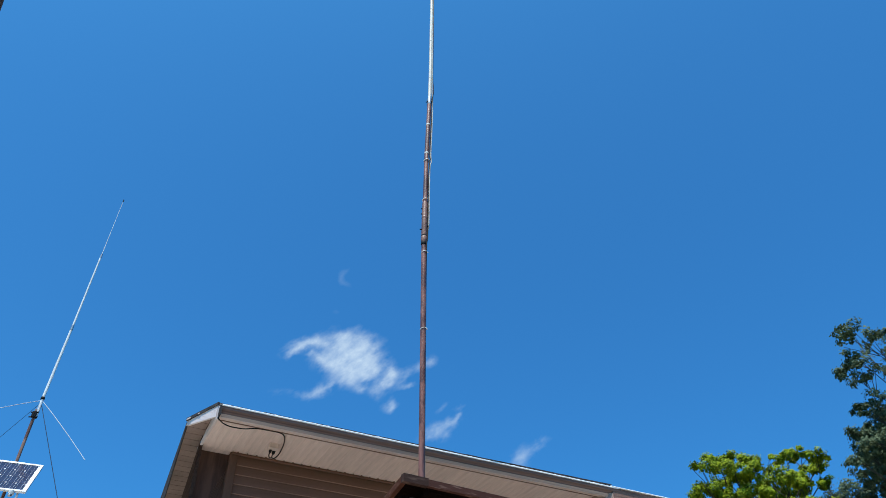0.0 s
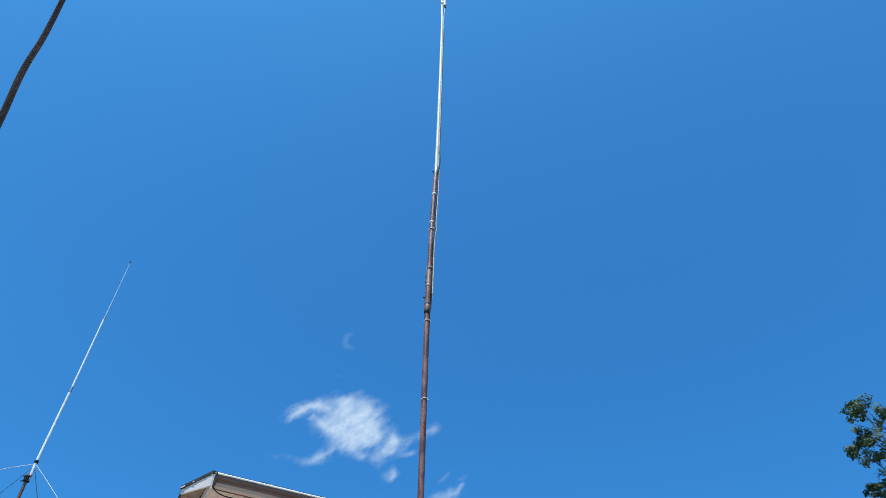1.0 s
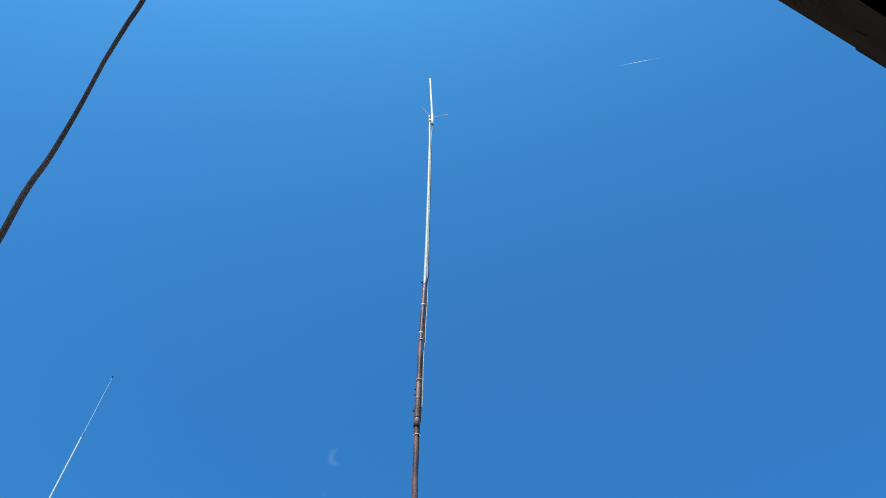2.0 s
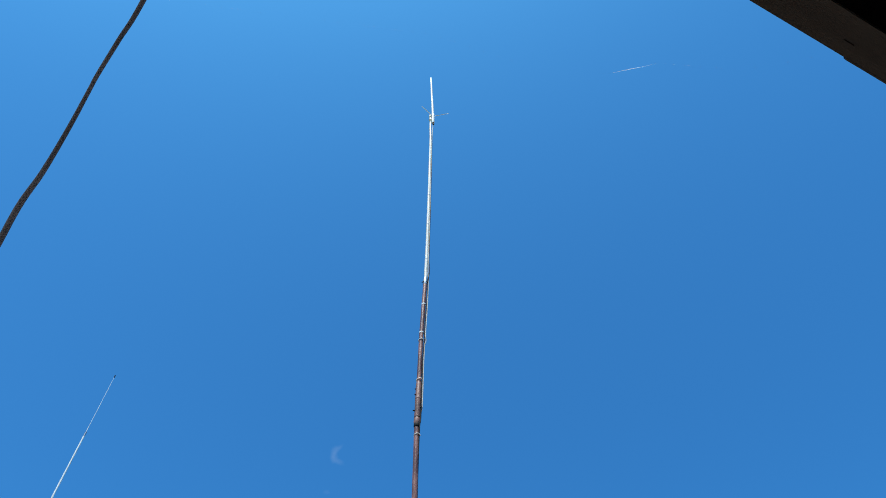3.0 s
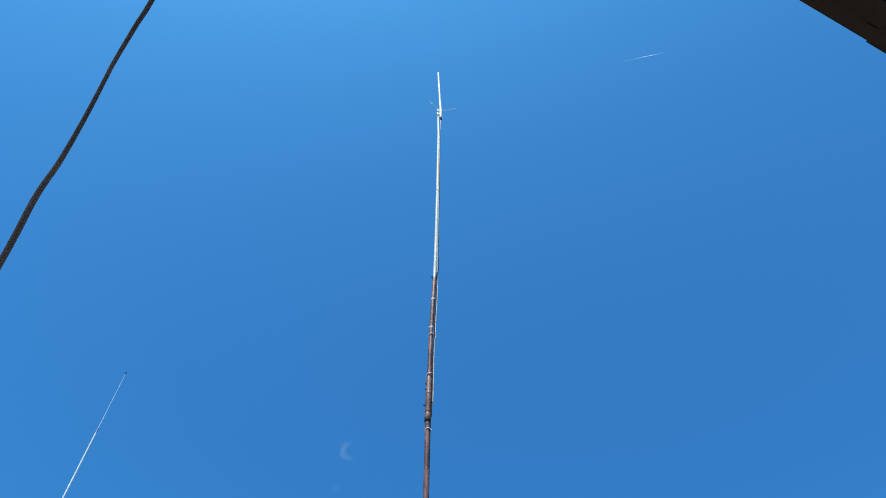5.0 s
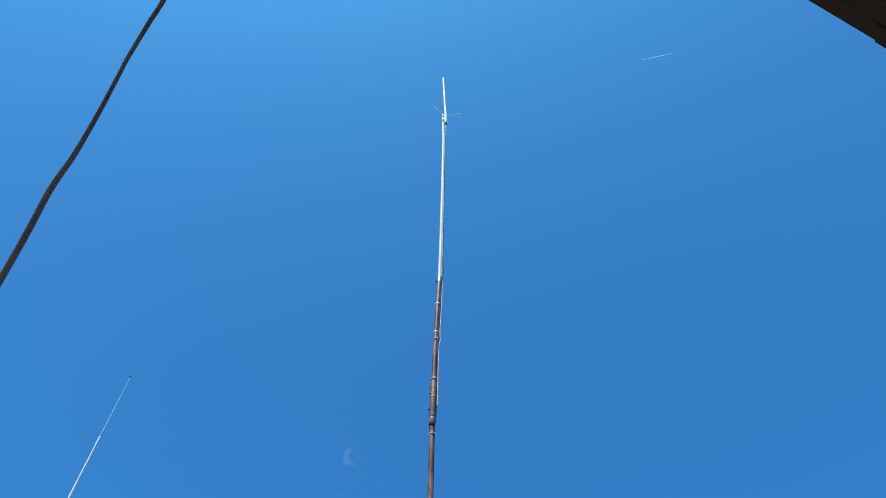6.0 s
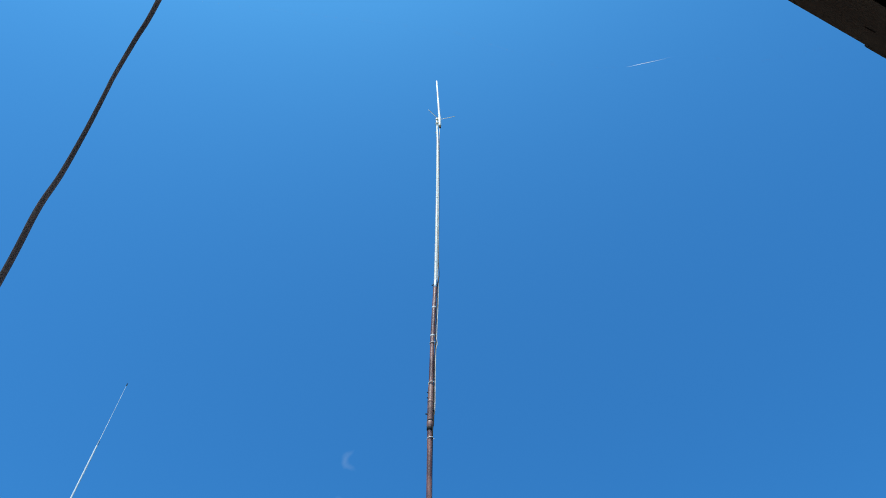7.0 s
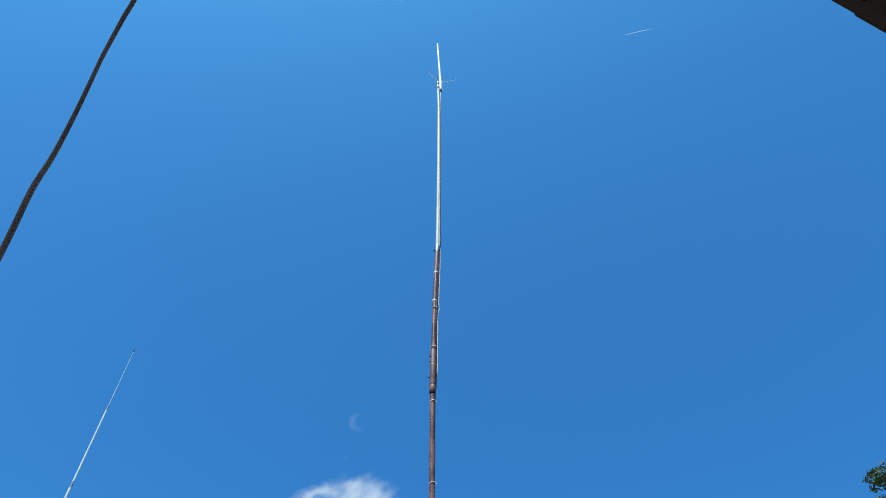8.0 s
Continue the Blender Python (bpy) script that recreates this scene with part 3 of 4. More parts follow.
part("hub", tube([(0, 0, 0.125), (0, 0, 0.13), (0, 0, 0.158), (0, 0, 0.165)], [0.018, 0.023, 0.023, 0.017], 12), BLACK, ant2, "dark radial hub", True)
part("lower_section", tube([(0, 0, 0.15), (0.02, 0.01, 1.16)], [0.0165, 0.015], 12), FIBREGLASS, ant2, "", True)
part("middle_section", tube([(0.02, 0.01, 1.14), (0.035, 0.02, 2.37)], [0.0125, 0.011], 12), FIBREGLASS, ant2, "", True)
part("upper_section", tube([(0.035, 0.02, 2.35), (0.055, 0.015, 3.42)], [0.0045, 0.0025], 10), FIBREGLASS, ant2, "", True)
part("ferrule", tube([(0.0195, 0.01, 1.12), (0.0205, 0.01, 1.20)], 0.0168, 12), STEEL, ant2, "", True)
part("ferrule", tube([(0.0345, 0.02, 2.33), (0.036, 0.02, 2.40)], 0.0125, 12), STEEL, ant2, "", True)
part("tip", tube([(0.055, 0.015, 3.41), (0.0555, 0.015, 3.45)], 0.007, 8), BLACK, ant2, "small black tip")
for d in ((0.75, 0.0, -0.76), (-0.21, -0.62, -0.47)):
    v = Vector(d).normalized()
    pts = [Vector((0, 0, 0.12)) + v * (0.03 + 1.03 * i / 6) - Vector((0, 0, 0.05 * (i / 6) ** 2 - 0.05 * (i / 6))) for i in range(7)]
    part("radial", tube(pts, 0.0038, 8), RADIAL, ant2, "thin drooping metal radial", True)
for dx in (0.505, -0.74):
    reach = HZ - 0.03
    rope = part("guy_rope", tube([(HX, HY, HZ - 0.03), (HX + dx * reach * 0.5, HY, reach * 0.5 - 0.02), (HX + dx * reach, HY, 0.0)], 0.0042 if dx > 0 else 0.0026, 8), ROPE, None, smooth=True)
    tagged(rope, "thin dark guy rope from the antenna to the ground", "rope", "guy ropes")

# ---- solar panel on the same pole ----
PW, PH = 1.48, 0.65
n_az, n_tilt = radians(20), radians(44)
pn = Vector((math.sin(n_az) * math.cos(n_tilt), -math.cos(n_az) * math.cos(n_tilt), math.sin(n_tilt)))
px = Vector((math.cos(n_az), math.sin(n_az), 0))
py = pn.cross(px)
corner = Vector((-4.515, 7.815, 3.31 + E0))  # its upper right corner
mid = corner - px * (PW / 2) - py * (PH / 2)
pm = Matrix((px, py, pn)).transposed().to_4x4()
pm.translation = mid
panel = empty("solar_panel", pm, "dark blue solar panel in a white frame, tilted on a pole", "solar panel")
part("backsheet", block(-PW / 2 + 0.01, PW / 2 - 0.01, -PH / 2 + 0.01, PH / 2 - 0.01, -0.02, -0.004), BACKSHEET, panel, "white backsheet")
for x0, x1, y0, y1 in ((-PW / 2, PW / 2, PH / 2 - 0.028, PH / 2), (-PW / 2, PW / 2, -PH / 2, -PH / 2 + 0.028), (-PW / 2, -PW / 2 + 0.028, -PH / 2 + 0.029, PH / 2 - 0.029), (PW / 2 - 0.028, PW / 2, -PH / 2 + 0.029, PH / 2 - 0.029)):
    part("frame_bar", block(x0, x1, y0, y1, -0.02, 0.006, 0.003), ALU, panel, "bright white aluminium frame")
cell_bm = bmesh.new()
cx, cy, k = 0.0484, 0.0728, 0.012
outline = [(-cx + k, -cy), (cx - k, -cy), (cx, -cy + k), (cx, cy - k), (cx - k, cy), (-cx + k, cy), (-cx, cy - k), (-cx, -cy + k)]
slab(outline, 0, 0.002, cell_bm)
cell = finish(cell_bm, "solar_cell", CELL)
bars = bmesh.new()
for i in (-1, 1):
    block(i * 0.024 - 0.0007, i * 0.024 + 0.0007, -cy, cy, 0.0022, 0.003, 0, bars)
bars = finish(bars, "busbar", BUSBAR)
for i in range(14):
    for j in range(4):
        q = part("solar_cell", cell, CELL, panel)
        q.location = (PW / 2 - 0.092 - i * 0.0998, -PH / 2 + 0.102 + j * 0.1487, -0.003)
        part("busbar", bars, BUSBAR, q)
for x in (PW / 2 - 0.62, PW / 2 - 0.47):
    part("clip", block(-0.014, 0.014, PH / 2, PH / 2 + 0.022, -0.02, 0.012, 0.004), STEEL, panel).location = (x, 0, 0)
part("top_rail", block(-PW / 2, PW / 2 - 0.19, PH / 2 + 0.0005, PH / 2 + 0.014, -0.018, 0.002, 0.002), ALU, panel)
part("junction_arm", tube([(PW / 2 - 0.40, PH / 2 - 0.1, -0.05), (PW / 2 - 0.36, 0.1, -0.24)], 0.018, 8), STEEL, panel)
stay_top = pm @ Vector((PW / 2 - 0.075, -PH / 2 + 0.03, -0.03))
stay_foot = stay_top - Vector((0, 0, 0.13))
part("stay", tube([pm.inverted() @ stay_top, pm.inverted() @ stay_foot], 0.011, 8), WIRE, panel, "pale metal stay")
bm = slab([(HX - 0.06, HY - 0.03), (stay_foot.x + 0.02, stay_foot.y - 0.025), (stay_foot.x + 0.02, stay_foot.y + 0.025), (HX - 0.06, HY + 0.03)], stay_foot.z - 0.07, stay_foot.z)
bm.transform(pm.inverted())
part("bracket_arm", bm, BLACK, panel, "dark steel bracket arm")
lamp = empty("flood_lamp", Matrix.Translation(pm @ Vector((PW / 2 - 0.125, -PH / 2 - 0.026, -0.01))), "small white round lamp under the solar panel", "lamp")
part("housing", tube([(0, 0, 0.036), (0, 0, 0.022), (0, 0, -0.016), (0, 0, -0.036)], [0.010, 0.027, 0.028, 0.014], 14), FIBREGLASS, lamp, "", True)
part("lens", tube([(0, -0.012, -0.024), (0, -0.022, -0.04)], [0.02, 0.015], 12), STEEL, lamp, "", True)

# ---- the near roof over the camera ----
porch = empty("porch_roof", pose(0.759, 0.502, 0, 0, 0, 26.9), "dark brown timber porch roof with a worn beam", "roof")
PZ = 1.628 + E0
part("edge_beam", prism([(0.0, PZ), (-0.084, PZ), (-0.084, PZ + 0.14), (0.0, PZ + 0.14)], -3.5, 0.244), DARK_WOOD, porch, "dark brown edge beam")
part("edge_beam", prism([(0.0, PZ), (-0.084, PZ), (-0.084, PZ + 0.14), (0.0, PZ + 0.14)], 0.244, 4.0), DARK_WOOD, porch, "dark brown edge beam")
part("edge_strip", prism([(0.0, PZ - 0.001), (0.0035, PZ - 0.001), (0.0035, PZ + 0.012), (0.0, PZ + 0.012)], 0.244, 4.0), DARK_WOOD, porch)
part("crack", block(0.203, 0.235, -0.0300, -0.0285, PZ - 0.0015, PZ + 0.01), DECKING, porch, "narrow crack in the beam").rotation_euler = (0, 0, -0.01)
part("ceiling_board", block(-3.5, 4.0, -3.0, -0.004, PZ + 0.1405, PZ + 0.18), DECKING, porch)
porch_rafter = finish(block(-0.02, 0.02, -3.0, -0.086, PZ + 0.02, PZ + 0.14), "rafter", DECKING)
for i in range(12):
    part("rafter", porch_rafter, DECKING, porch).location = (-3.2 + i * 0.61, 0, 0)
porch_post = finish(block(-0.05, 0.05, -0.09, -0.002, 0.05, PZ - 0.002, 0.006), "post", DARK_WOOD)
for x in (-3.3, 3.7):
    part("post", porch_post, DARK_WOOD, porch).location = (x, 0, 0)
part("back_wall", block(-3.5, 4.0, -3.1, -3.0, 0, PZ + 0.18), SIDING, porch)

# ---- the cable that hangs near the camera ----
hang = smooth_line([(-1.40, 1.80, 0.05), (-1.34, 1.70, 0.7), (-1.10, 1.31, 1.45), (-0.82, 0.86, 2.24), (-0.709, 0.6857, 2.492), (-0.6695, 0.618, 2.582), (-0.642, 0.583, 2.635), (-0.612, 0.536, 2.700), (-0.5866, 0.491, 2.760), (-0.577, 0.474, 2.782), (-0.550, 0.433, 2.840), (-0.518, 0.385, 2.907), (-0.42, 0.21, 3.11), (-0.32, 0.0, 3.22), (-0.28, -0.09, PZ - 0.002)], 6)
tagged(part("coaxial_cable", tube(hang, [float(np.interp(p.z, [2.24, 2.49, 2.58, 2.68, 2.76, 2.91, 3.2], [0.0055, 0.0053, 0.0051, 0.0041, 0.0036, 0.0046, 0.0048])) for p in hang], 12), CABLE, None, smooth=True), "thick dark grey cable hanging from the porch roof", "cable")



# a strand of spider silk under the porch edge; a thickened white stretch makes its glint
silk = [(0.95, 0.597, PZ - 0.001), (0.80, 0.70, PZ + 0.14), (0.640, 0.756, 3.554), (0.612, 0.766, 3.560), (0.582, 0.776, 3.567), (0.557, 0.784, 3.573), (0.532, 0.793, 3.579), (0.507, 0.801, 3.584), (0.30, 0.74, 3.45), (0.0, 0.55, 3.20), (-0.51, 0.377, 2.898)]
tagged(part("spider_thread", tube([Vector(p) for p in silk], [0.00001, 0.00001, 0.00001, 0.0001, 0.0006, 0.0008, 0.0002, 0.00001, 0.00001, 0.00001, 0.00001], 5), SILK), "thin spider thread between cable and porch beam, thickened for its glint", "thread")


# ---- trees ----
def clip(v, s):
    return max(-1.6 * s, min(1.6 * s, v))


def leaf_mesh(tips, rng, per_tip, size, spread, flat):
    verts, faces = [], []
    for t in tips:
        n = int(per_tip * rng.uniform(0.6, 1.4))
        s = spread * rng.uniform(0.75, 1.3)
        sprays = [t + Vector((clip(rng.gauss(0, s), s), clip(rng.gauss(0, s), s), clip(rng.gauss(0, s * flat), s * flat))) for _ in range(9)]
        for k in range(n):
            q = s * 0.36
            p = sprays[k % 9] + Vector((clip(rng.gauss(0, q), q), clip(rng.gauss(0, q), q), clip(rng.gauss(0, q * 0.7), q)))
            nrm = ((p - t) * (0.9 / s) + Vector((rng.gauss(0, 0.4), rng.gauss(0, 0.4), rng.gauss(0.8, 0.3)))).normalized()
            a = nrm.orthogonal().normalized()
            a.rotate(Matrix.Rotation(rng.uniform(0, 6.283), 3, nrm))
            b, z = nrm.cross(a), size * rng.uniform(0.6, 1.25)
            i = len(verts)
            droop = nrm * (-0.22 * z)
            verts += [p - a * z * 0.55, p + b * z * 0.42 + droop, p + a * z * 0.6 + droop * 0.6, p - b * z * 0.42 + droop, p]
            faces += [(i, i + 1, i + 4), (i + 1, i + 2, i + 4), (i + 2, i + 3, i + 4), (i + 3, i, i + 4)]
    return verts, faces


def tree(label, foot, height, crown_foot, width, depth, tips_wanted, per_tip, leaf, size, spread, flat, seed, top_power=2.0, gap=0.75, extra=()):
    """A trunk with limbs to the tips of a domed crown, and a crown of leaf clumps on them."""
    rng = random.Random(seed)
    top = empty("tree", Matrix.Translation(foot), label, "tree", "trees behind the house")
    tips, tries = [Vector(e) for e in extra], 0
    while len(tips) < tips_wanted and tries < 20000:
        tries += 1
        k = rng.random()
        r = (1 - k ** top_power) ** 0.5
        a, q = rng.uniform(0, 6.283), rng.random() ** 0.4
        p = Vector((math.cos(a) * r * q * width, math.sin(a) * r * q * depth, crown_foot + k * (height - crown_foot)))
        p.z += rng.uniform(-0.4, 0.2)
        if all((p - t).length > gap for t in tips):
            tips.append(p)
    trunk = [Vector((0.25 * math.sin(z * 0.4), 0.2 * math.cos(z * 0.5) - 0.2, z)) for z in [height * 0.86 * i / 9 for i in range(10)]]
    bm = tube(trunk, [0.26 * (1 - 0.09 * i) for i in range(10)], 10)
    for t in tips:
        z0 = max(crown_foot * 0.55, t.z - 0.8 * math.hypot(t.x, t.y) - rng.uniform(0.4, 1.2))
        z0 = min(z0, height * 0.82)
        base = Vector((0.25 * math.sin(z0 * 0.4), 0.2 * math.cos(z0 * 0.5) - 0.2, z0))
        bend = base.lerp(t, 0.55) + Vector((rng.uniform(-0.7, 0.7), rng.uniform(-0.7, 0.7), rng.uniform(-0.5, 0.4)))
        line = smooth_line([base, bend, t], 4)
        tube(line, [0.02 * (1 - i / len(line)) + 0.005 for i in range(len(line))], 5, bm)
        for _ in range(2):
            e = t + Vector((rng.gauss(0, 0.22), rng.gauss(0, 0.22), rng.gauss(0.0, 0.12)))
            tube([bend.lerp(t, 0.6), e], [0.014, 0.005], 4, bm)
    part("trunk", bm, BARK, top, "grey-brown trunk and limbs")
    v, f = leaf_mesh(tips, rng, per_tip, size, spread, flat)
    me = bpy.data.meshes.new("crown")
    me.from_pydata(v, [], f)
    me.materials.append(leaf)
    part("crown", me, leaf, top)
    return top


MAPLE_TIPS = ((-2.28, -0.79, 11.01), (-1.42, 0.36, 11.76), (-0.94, 0.22, 11.77), (-1.49, -0.59, 11.04), (-0.56, -0.21, 11.56), (-0.24, -0.28, 11.35), (0.66, 0.04, 11.62), (1.17, 0.26, 11.84), (1.16, -0.85, 11.44), (1.60, -0.95, 11.36), (2.2, 0.34, 11.55), (0.31, -0.31, 11.03), (-1.24, 0.22, 10.92), (-2.40, -1.00, 10.35), (-2.41, -0.29, 10.29), (1.71, 0.15, 11.31), (1.70, -0.63, 10.52), (1.35, 0.51, 11.21))
DARK_TIPS = ((-1.95, 0.44, 15.15), (-3.03, -0.95, 14.01), (-2.37, -0.96, 13.95), (-1.02, -0.13, 14.67), (-0.17, 0.50, 14.71), (-1.33, -0.39, 13.75), (-2.79, -0.65, 13.44), (-3.06, -0.32, 13.12), (-2.99, -0.95, 12.72), (-0.17, -0.65, 14.18), (-0.27, -0.30, 13.30), (-2.94, -0.21, 11.88), (-3.58, -0.63, 10.80), (-3.55, -0.63, 10.40), (-3.98, -0.65, 9.96), (-3.41, -0.26, 9.73), (-2.50, -0.54, 12.01), (-0.87, -0.97, 13.43), (-1.17, 0.34, 13.43), (1.12, 0.20, 14.52), (1.82, -0.60, 13.82), (2.62, 0.30, 13.52))
SMALL_TIPS = ((-0.07, -0.47, 11.2), (0.56, -0.41, 11.3), (0.77, -0.69, 11.1), (0.31, -0.2, 11.0), (-0.3, -0.28, 10.9))
tree("leafy maple with bright yellow-green sunlit crown", (10.75, 23.5, 0), 10.9, 8.6, 2.25, 2.0, 96, 800, LEAF_LIGHT, 0.08, 0.2, 0.45, 4, 9.0, 0.62, MAPLE_TIPS)
tree("tall dark green tree with ragged open crown", (16.0, 20.5, 0), 12.5, 8.0, 3.35, 3.0, 400, 460, LEAF_DARK, 0.085, 0.21, 0.75, 11, 5.0, 0.42, DARK_TIPS)
tree("small dark green tree low between the taller ones", (14.4, 26.0, 0), 10.9, 8.8, 1.4, 1.5, 70, 500, LEAF_DARK, 0.08, 0.24, 0.6, 5, 2.5, 0.55, SMALL_TIPS)

# ---- clouds ----
C_AZ, C_EL, C_FAR = radians(-8.348), radians(30.483), 2500
cd = Vector((math.sin(C_AZ) * math.cos(C_EL), math.cos(C_AZ) * math.cos(C_EL), math.sin(C_EL)))
cr = cd.cross(Vector((0, 0, 1))).normalized()
cu = cr.cross(cd)
cm = Matrix((cr, cu, -cd)).transposed().to_4x4()


def cloud(label, puffs, step=3.0, ragged=1.0, seed=0.0):
    """A sheet of vapour made of soft puffs (x, y, half length, half height, turn, density), torn by noise."""
    x0 = min(p[0] - 2.2 * p[2] for p in puffs)
    x1 = max(p[0] + 2.2 * p[2] for p in puffs)
    y0 = min(p[1] - 2.2 * max(p[3], p[2] * 0.7) for p in puffs)
    y1 = max(p[1] + 2.2 * max(p[3], p[2] * 0.7) for p in puffs)
    nx, ny = int((x1 - x0) / step) + 1, int((y1 - y0) / step) + 1
    val = np.zeros((ny, nx))
    high = np.zeros((ny, nx))
    for j in range(ny):
        for i in range(nx):
            x, y = x0 + i * step, y0 + j * step
            w1 = noise.fractal(Vector((x / 70, y / 70, seed)), 0.8, 2.1, 6)
            w2 = noise.fractal(Vector((x / 70, y / 70, seed + 9)), 0.8, 2.1, 6)
            xx, yy = x + w1 * 11 * ragged, y + w2 * 11 * ragged
            d = 0.0
            for px_, py_, a, b, turn, dens in puffs:
                c_, s_ = math.cos(radians(turn)), math.sin(radians(turn))
                u_, v_ = (xx - px_) * c_ + (yy - py_) * s_, -(xx - px_) * s_ + (yy - py_) * c_
                r_ = (u_ / a) ** 2 + (v_ / b) ** 2
                if r_ < 6:
                    d = 1 - (1 - d) * (1 - min(0.97, dens * math.exp(-r_ * 0.9)))
            # torn edges, with streaks that rise to the right
            f1 = noise.fractal(Vector(((x * 0.8 + y * 0.6) / 60, (y * 0.8 - x * 0.6) / 30, seed + 4)), 0.6, 2.1, 8)
            v = d * (0.92 + 0.36 * f1 * ragged * (1 - 0.65 * d)) + 0.17 * f1 * math.sqrt(d) * ragged * (1 - 0.5 * d)
            k = min(1.0, max(0.0, (v - 0.02) / 1.05))
            val[j, i] = 0.86 * k
            high[j, i] = 10 * w1
    verts, faces, dens, index = [], [], [], {}
    for j in range(ny - 1):
        for i in range(nx - 1):
            if val[j:j + 2, i:i + 2].max() > 0.004:
                quad = []
                for jj, ii in ((j, i), (j, i + 1), (j + 1, i + 1), (j + 1, i)):
                    if (jj, ii) not in index:
                        index[jj, ii] = len(verts)
                        verts.append((x0 + ii * step, y0 + jj * step, high[jj, ii]))
                        dens.append(float(val[jj, ii]))
                    quad.append(index[jj, ii])
                faces.append(quad)
    me = bpy.data.meshes.new("cloud")
    me.from_pydata(verts, [], faces)
    att = me.attributes.new("vapour", "FLOAT", "POINT")
    att.data.foreach_set("value", dens)
    me.materials.append(CLOUD)
    ob = new("cloud", me)
    ob.matrix_world = Matrix.Translation(cd * C_FAR + cr * 9 - cu * 9 + Vector((0, 0, E0))) @ cm
    return tagged(ob, label, "cloud", "clouds", "structure")


BODY = [(-33, 92, 38, 22, 25, 0.7), (43, 55, 43, 35, -30, 0.85), (67, 9, 39, 35, 35, 0.8), (-49, 4, 62, 39, -30, 0.85), (-100, 15, 31, 17, -15, 0.6), (27, -29, 50, 25, 15, 0.75), (-1, 36, 62, 47, -25, 0.95), (-24, -53, 23, 10, 15, 0.4), (31, -71, 19, 12, 5, 0.32)]
WING = [(-161, 66, 48, 17, 19, 0.8), (-134, 80, 27, 17, 5, 0.5), (-200, 44, 31, 13, 40, 0.5), (-90, 68, 27, 16, 5, 0.45), (-139, 31, 19, 6, 20, 0.25), (-92, -83, 31, 12, 35, 0.5), (-61, -65, 16, 10, 35, 0.45), (-124, -99, 39, 12, 10, 0.28), (-205, -98, 60, 12, 5, 0.06)]
SCRAPS = [(136, -17, 21, 31, 0, 0.75), (112, -53, 27, 17, 30, 0.6), (92, -80, 25, 21, 45, 0.28), (140, -132, 23, 14, 20, 0.3), (152, -116, 10, 16, 0, 0.3), (189, -7, 35, 14, 30, 0.28), (271, 29, 21, 14, 40, 0.4), (242, 11, 21, 12, 45, 0.35), (194, -53, 27, 8, 15, 0.36), (173, -39, 16, 8, 50, 0.2)]
cloud("ragged bright white cumulus cloud", BODY + WING + SCRAPS, 2.0, 1.0, 2.0)
cloud("thin curled white cloud wisp", [(305, -195, 43, 16, 30, 0.5), (356, -162, 29, 10, 25, 0.4), (377, -141, 17, 8, 55, 0.4), (332, -208, 25, 16, 45, 0.28), (323, -120, 23, 8, 40, 0.14), (381, -115, 19, 6, 20, 0.14)], 2.0, 1.0, 5.0)
cloud("thin faint white cloud wisp", [(602, -282, 40, 22, 60, 0.4), (650, -238, 50, 14, 34, 0.2)], 2.0, 1.0, 7.0)
cloud("very faint small cloud wisp", [(-60, 301, 11, 26, -4, 0.10), (-48, 324, 17, 9, 35, 0.07), (-46, 280, 20, 9, -25, 0.08), (-70, 180, 14, 10, 0, 0.04)], 2.0, 0.5, 11.0)


# ---- lapped siding boards and soffit panels, piece by piece ----
lap = [(0.0, 0.0), (-0.014, 0.0), (-0.014, 0.006), (0.0, 0.104)]
long_lap = finish(prism([(WALL_Y + 0.018 + y, z) for y, z in lap], WALL_X + 0.076, FAR_X), "siding_board", SIDING)
# lower lips coloured lighter, for the ground light they catch
BOUNCE_LIP = material("bounce_lit_siding_lip", (0.33, 0.195, 0.142), 0.6, 0.0, (0.22, 0.128, 0.093), 5, 60, 0.1, (0.3, 1, 1))
long_lap.materials.append(BOUNCE_LIP)
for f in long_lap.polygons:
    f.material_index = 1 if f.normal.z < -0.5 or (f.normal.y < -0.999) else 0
side_lap = finish(prism([(y, z) for y, z in lap], 0, 8.03), "siding_board", SHADED_SIDING)
wall_ob = [o for o in house.children if o.name.startswith("wall")][0]
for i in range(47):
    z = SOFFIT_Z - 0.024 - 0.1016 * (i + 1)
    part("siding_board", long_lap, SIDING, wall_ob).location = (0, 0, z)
for i in range(48):
    z = EAVE - 0.08 - 0.1016 * (i + 1)
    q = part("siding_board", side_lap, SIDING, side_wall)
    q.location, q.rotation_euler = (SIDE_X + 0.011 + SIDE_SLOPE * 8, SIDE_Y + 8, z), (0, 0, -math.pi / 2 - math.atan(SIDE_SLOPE))
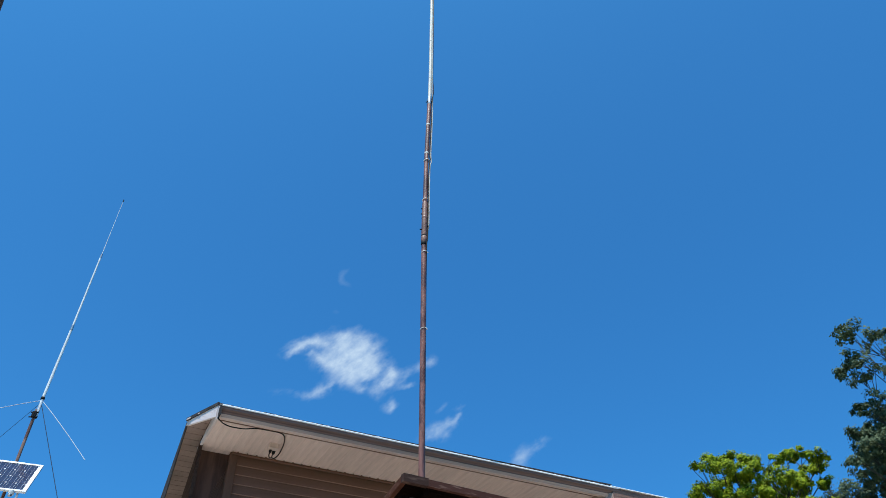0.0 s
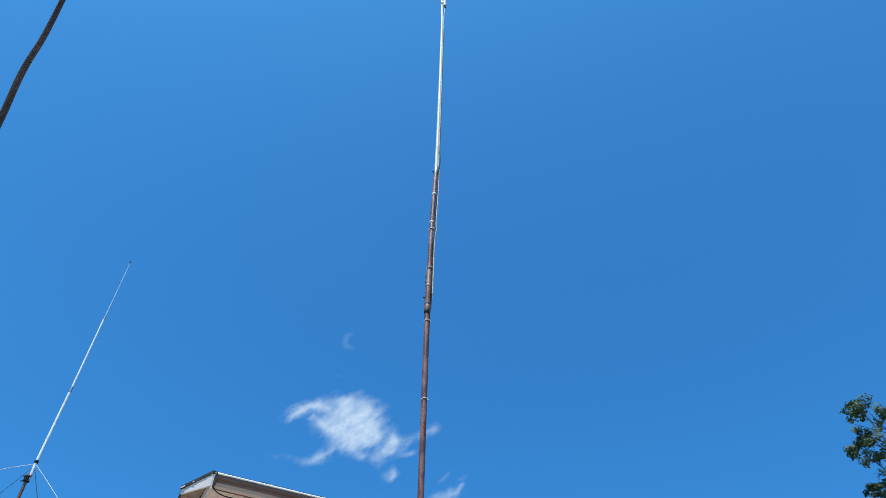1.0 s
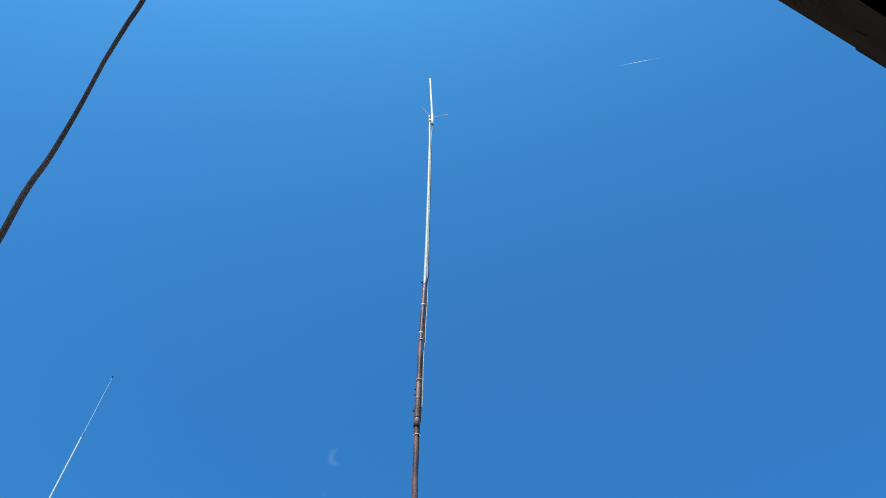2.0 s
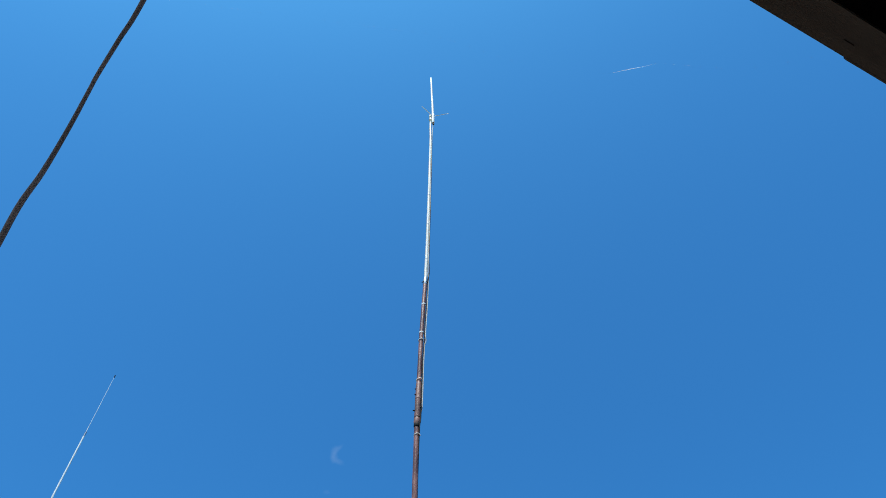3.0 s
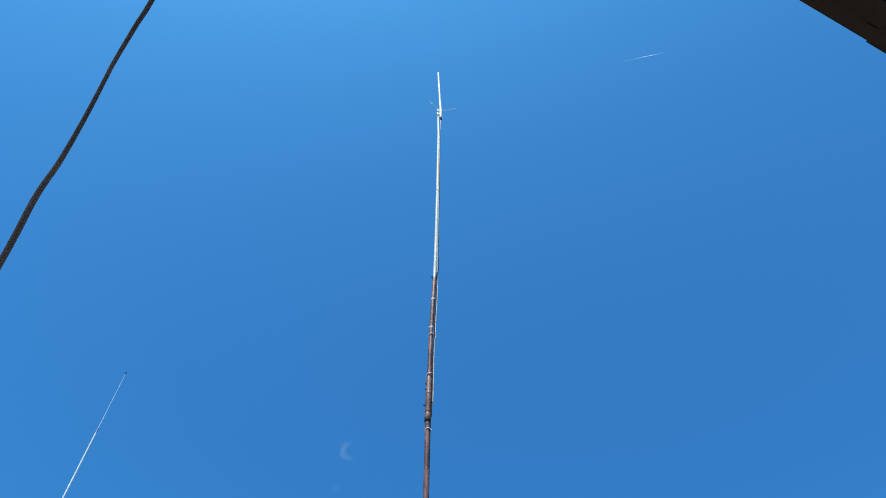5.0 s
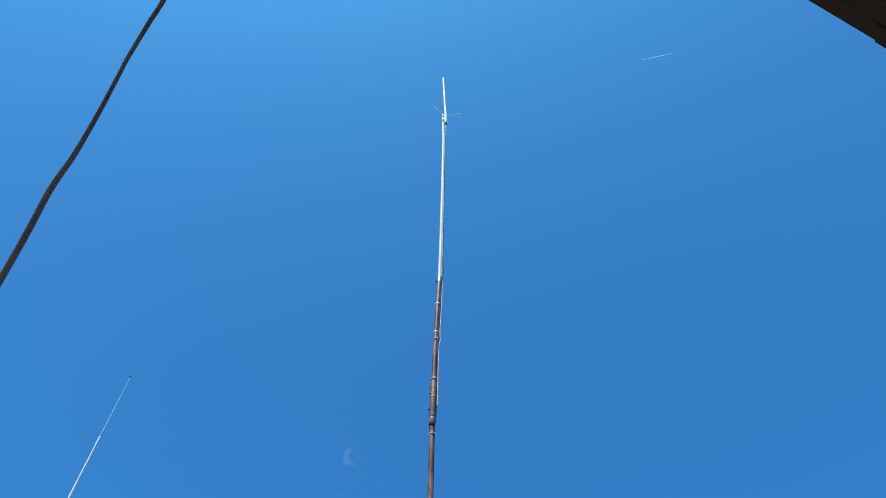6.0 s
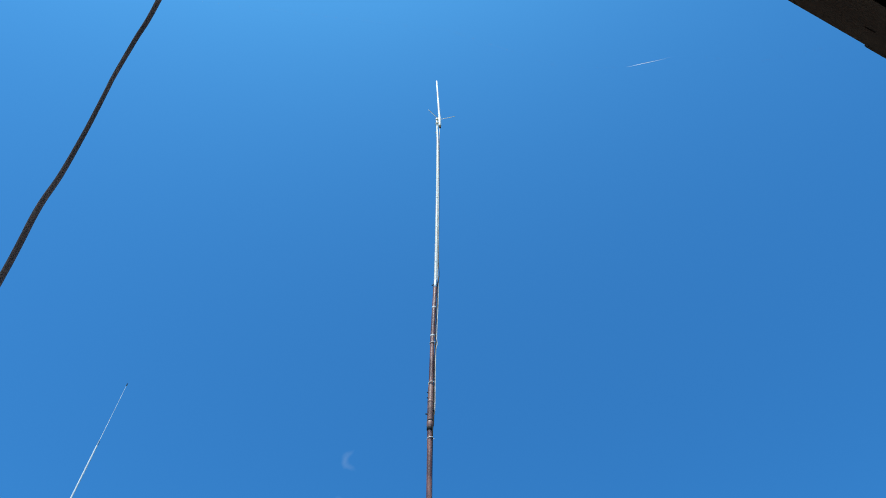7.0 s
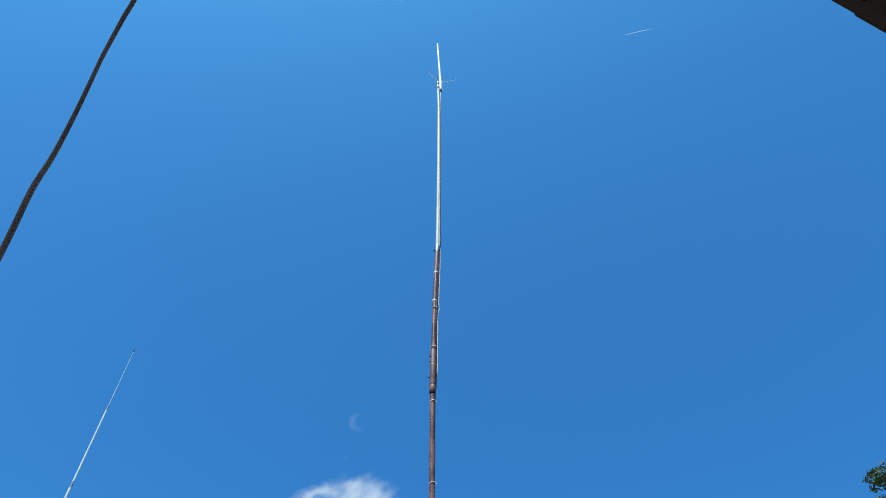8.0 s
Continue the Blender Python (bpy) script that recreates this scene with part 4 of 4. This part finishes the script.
# each soffit panel has three flat strips with grooves between
groove = []
for k in range(3):
    a = k * 0.1016
    groove += [(a + 0.0, SOFFIT_Z + 0.003), (a + 0.002, SOFFIT_Z + 0.003), (a + 0.005, SOFFIT_Z), (a + 0.0986, SOFFIT_Z), (a + 0.1008, SOFFIT_Z + 0.003)]
outline = groove + [(0.3052, SOFFIT_Z + 0.003), (0.3052, SOFFIT_Z + 0.0115), (0, SOFFIT_Z + 0.0115)]
bm = bmesh.new()
a = [bm.verts.new((x, 0.013, z)) for x, z in outline]
b = [bm.verts.new((x, WALL_Y + 0.0, z)) for x, z in outline]
for i in range(len(a)):
    j = (i + 1) % len(a)
    bm.faces.new((a[i], a[j], b[j], b[i]))
soffit_panel = finish(bm, "soffit_panel", SOFFIT)
for i in range(16):
    part("soffit_panel", soffit_panel, SOFFIT, house).location = (0.014 + 0.3056 * i, 0, 0)
notch = finish(block(-0.007, 0.007, WALL_Y - 0.045, WALL_Y - 0.0305, SOFFIT_Z - 0.008, SOFFIT_Z - 0.0005), "channel_notch", SIDING)
for i in range(44):
    part("channel_notch", notch, SIDING, house).location = (WALL_X + 0.06 + 0.1016 * i, 0, 0)
# side panels, in the vinyl colour that has their shade painted in
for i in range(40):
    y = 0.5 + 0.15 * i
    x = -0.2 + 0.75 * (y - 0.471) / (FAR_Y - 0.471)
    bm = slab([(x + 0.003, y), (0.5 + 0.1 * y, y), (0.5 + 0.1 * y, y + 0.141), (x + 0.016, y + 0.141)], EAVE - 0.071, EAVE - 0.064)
    part("soffit_panel", bm, SHADED_SOFFIT, house, "soffit panel with shade put into its tan colour")
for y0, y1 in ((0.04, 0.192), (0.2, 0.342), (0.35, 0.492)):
    part("soffit_panel", slab([(-0.0166 - 0.384 * (y0 - 0.04), y0), (-0.0166 - 0.384 * (y1 - 0.04), y1), (-0.014, y1), (-0.014, y0)], EAVE - 0.071, EAVE - 0.064), SHADED_SOFFIT, house, "soffit panel with shade put into its tan colour")

# shingle tabs along the eave
rng = random.Random(3)
tab = finish(block(0, 0.145, 0.0, 0.3, EAVE - 0.006, EAVE + 0.014), "shingle", SHINGLE)
for i in range(33):
    q = part("shingle", tab, SHINGLE, roof)
    q.location = (0.005 + 0.149 * i, rng.uniform(0.012, 0.02), rng.uniform(0.003, 0.0055) + 0.024 * i / 33)
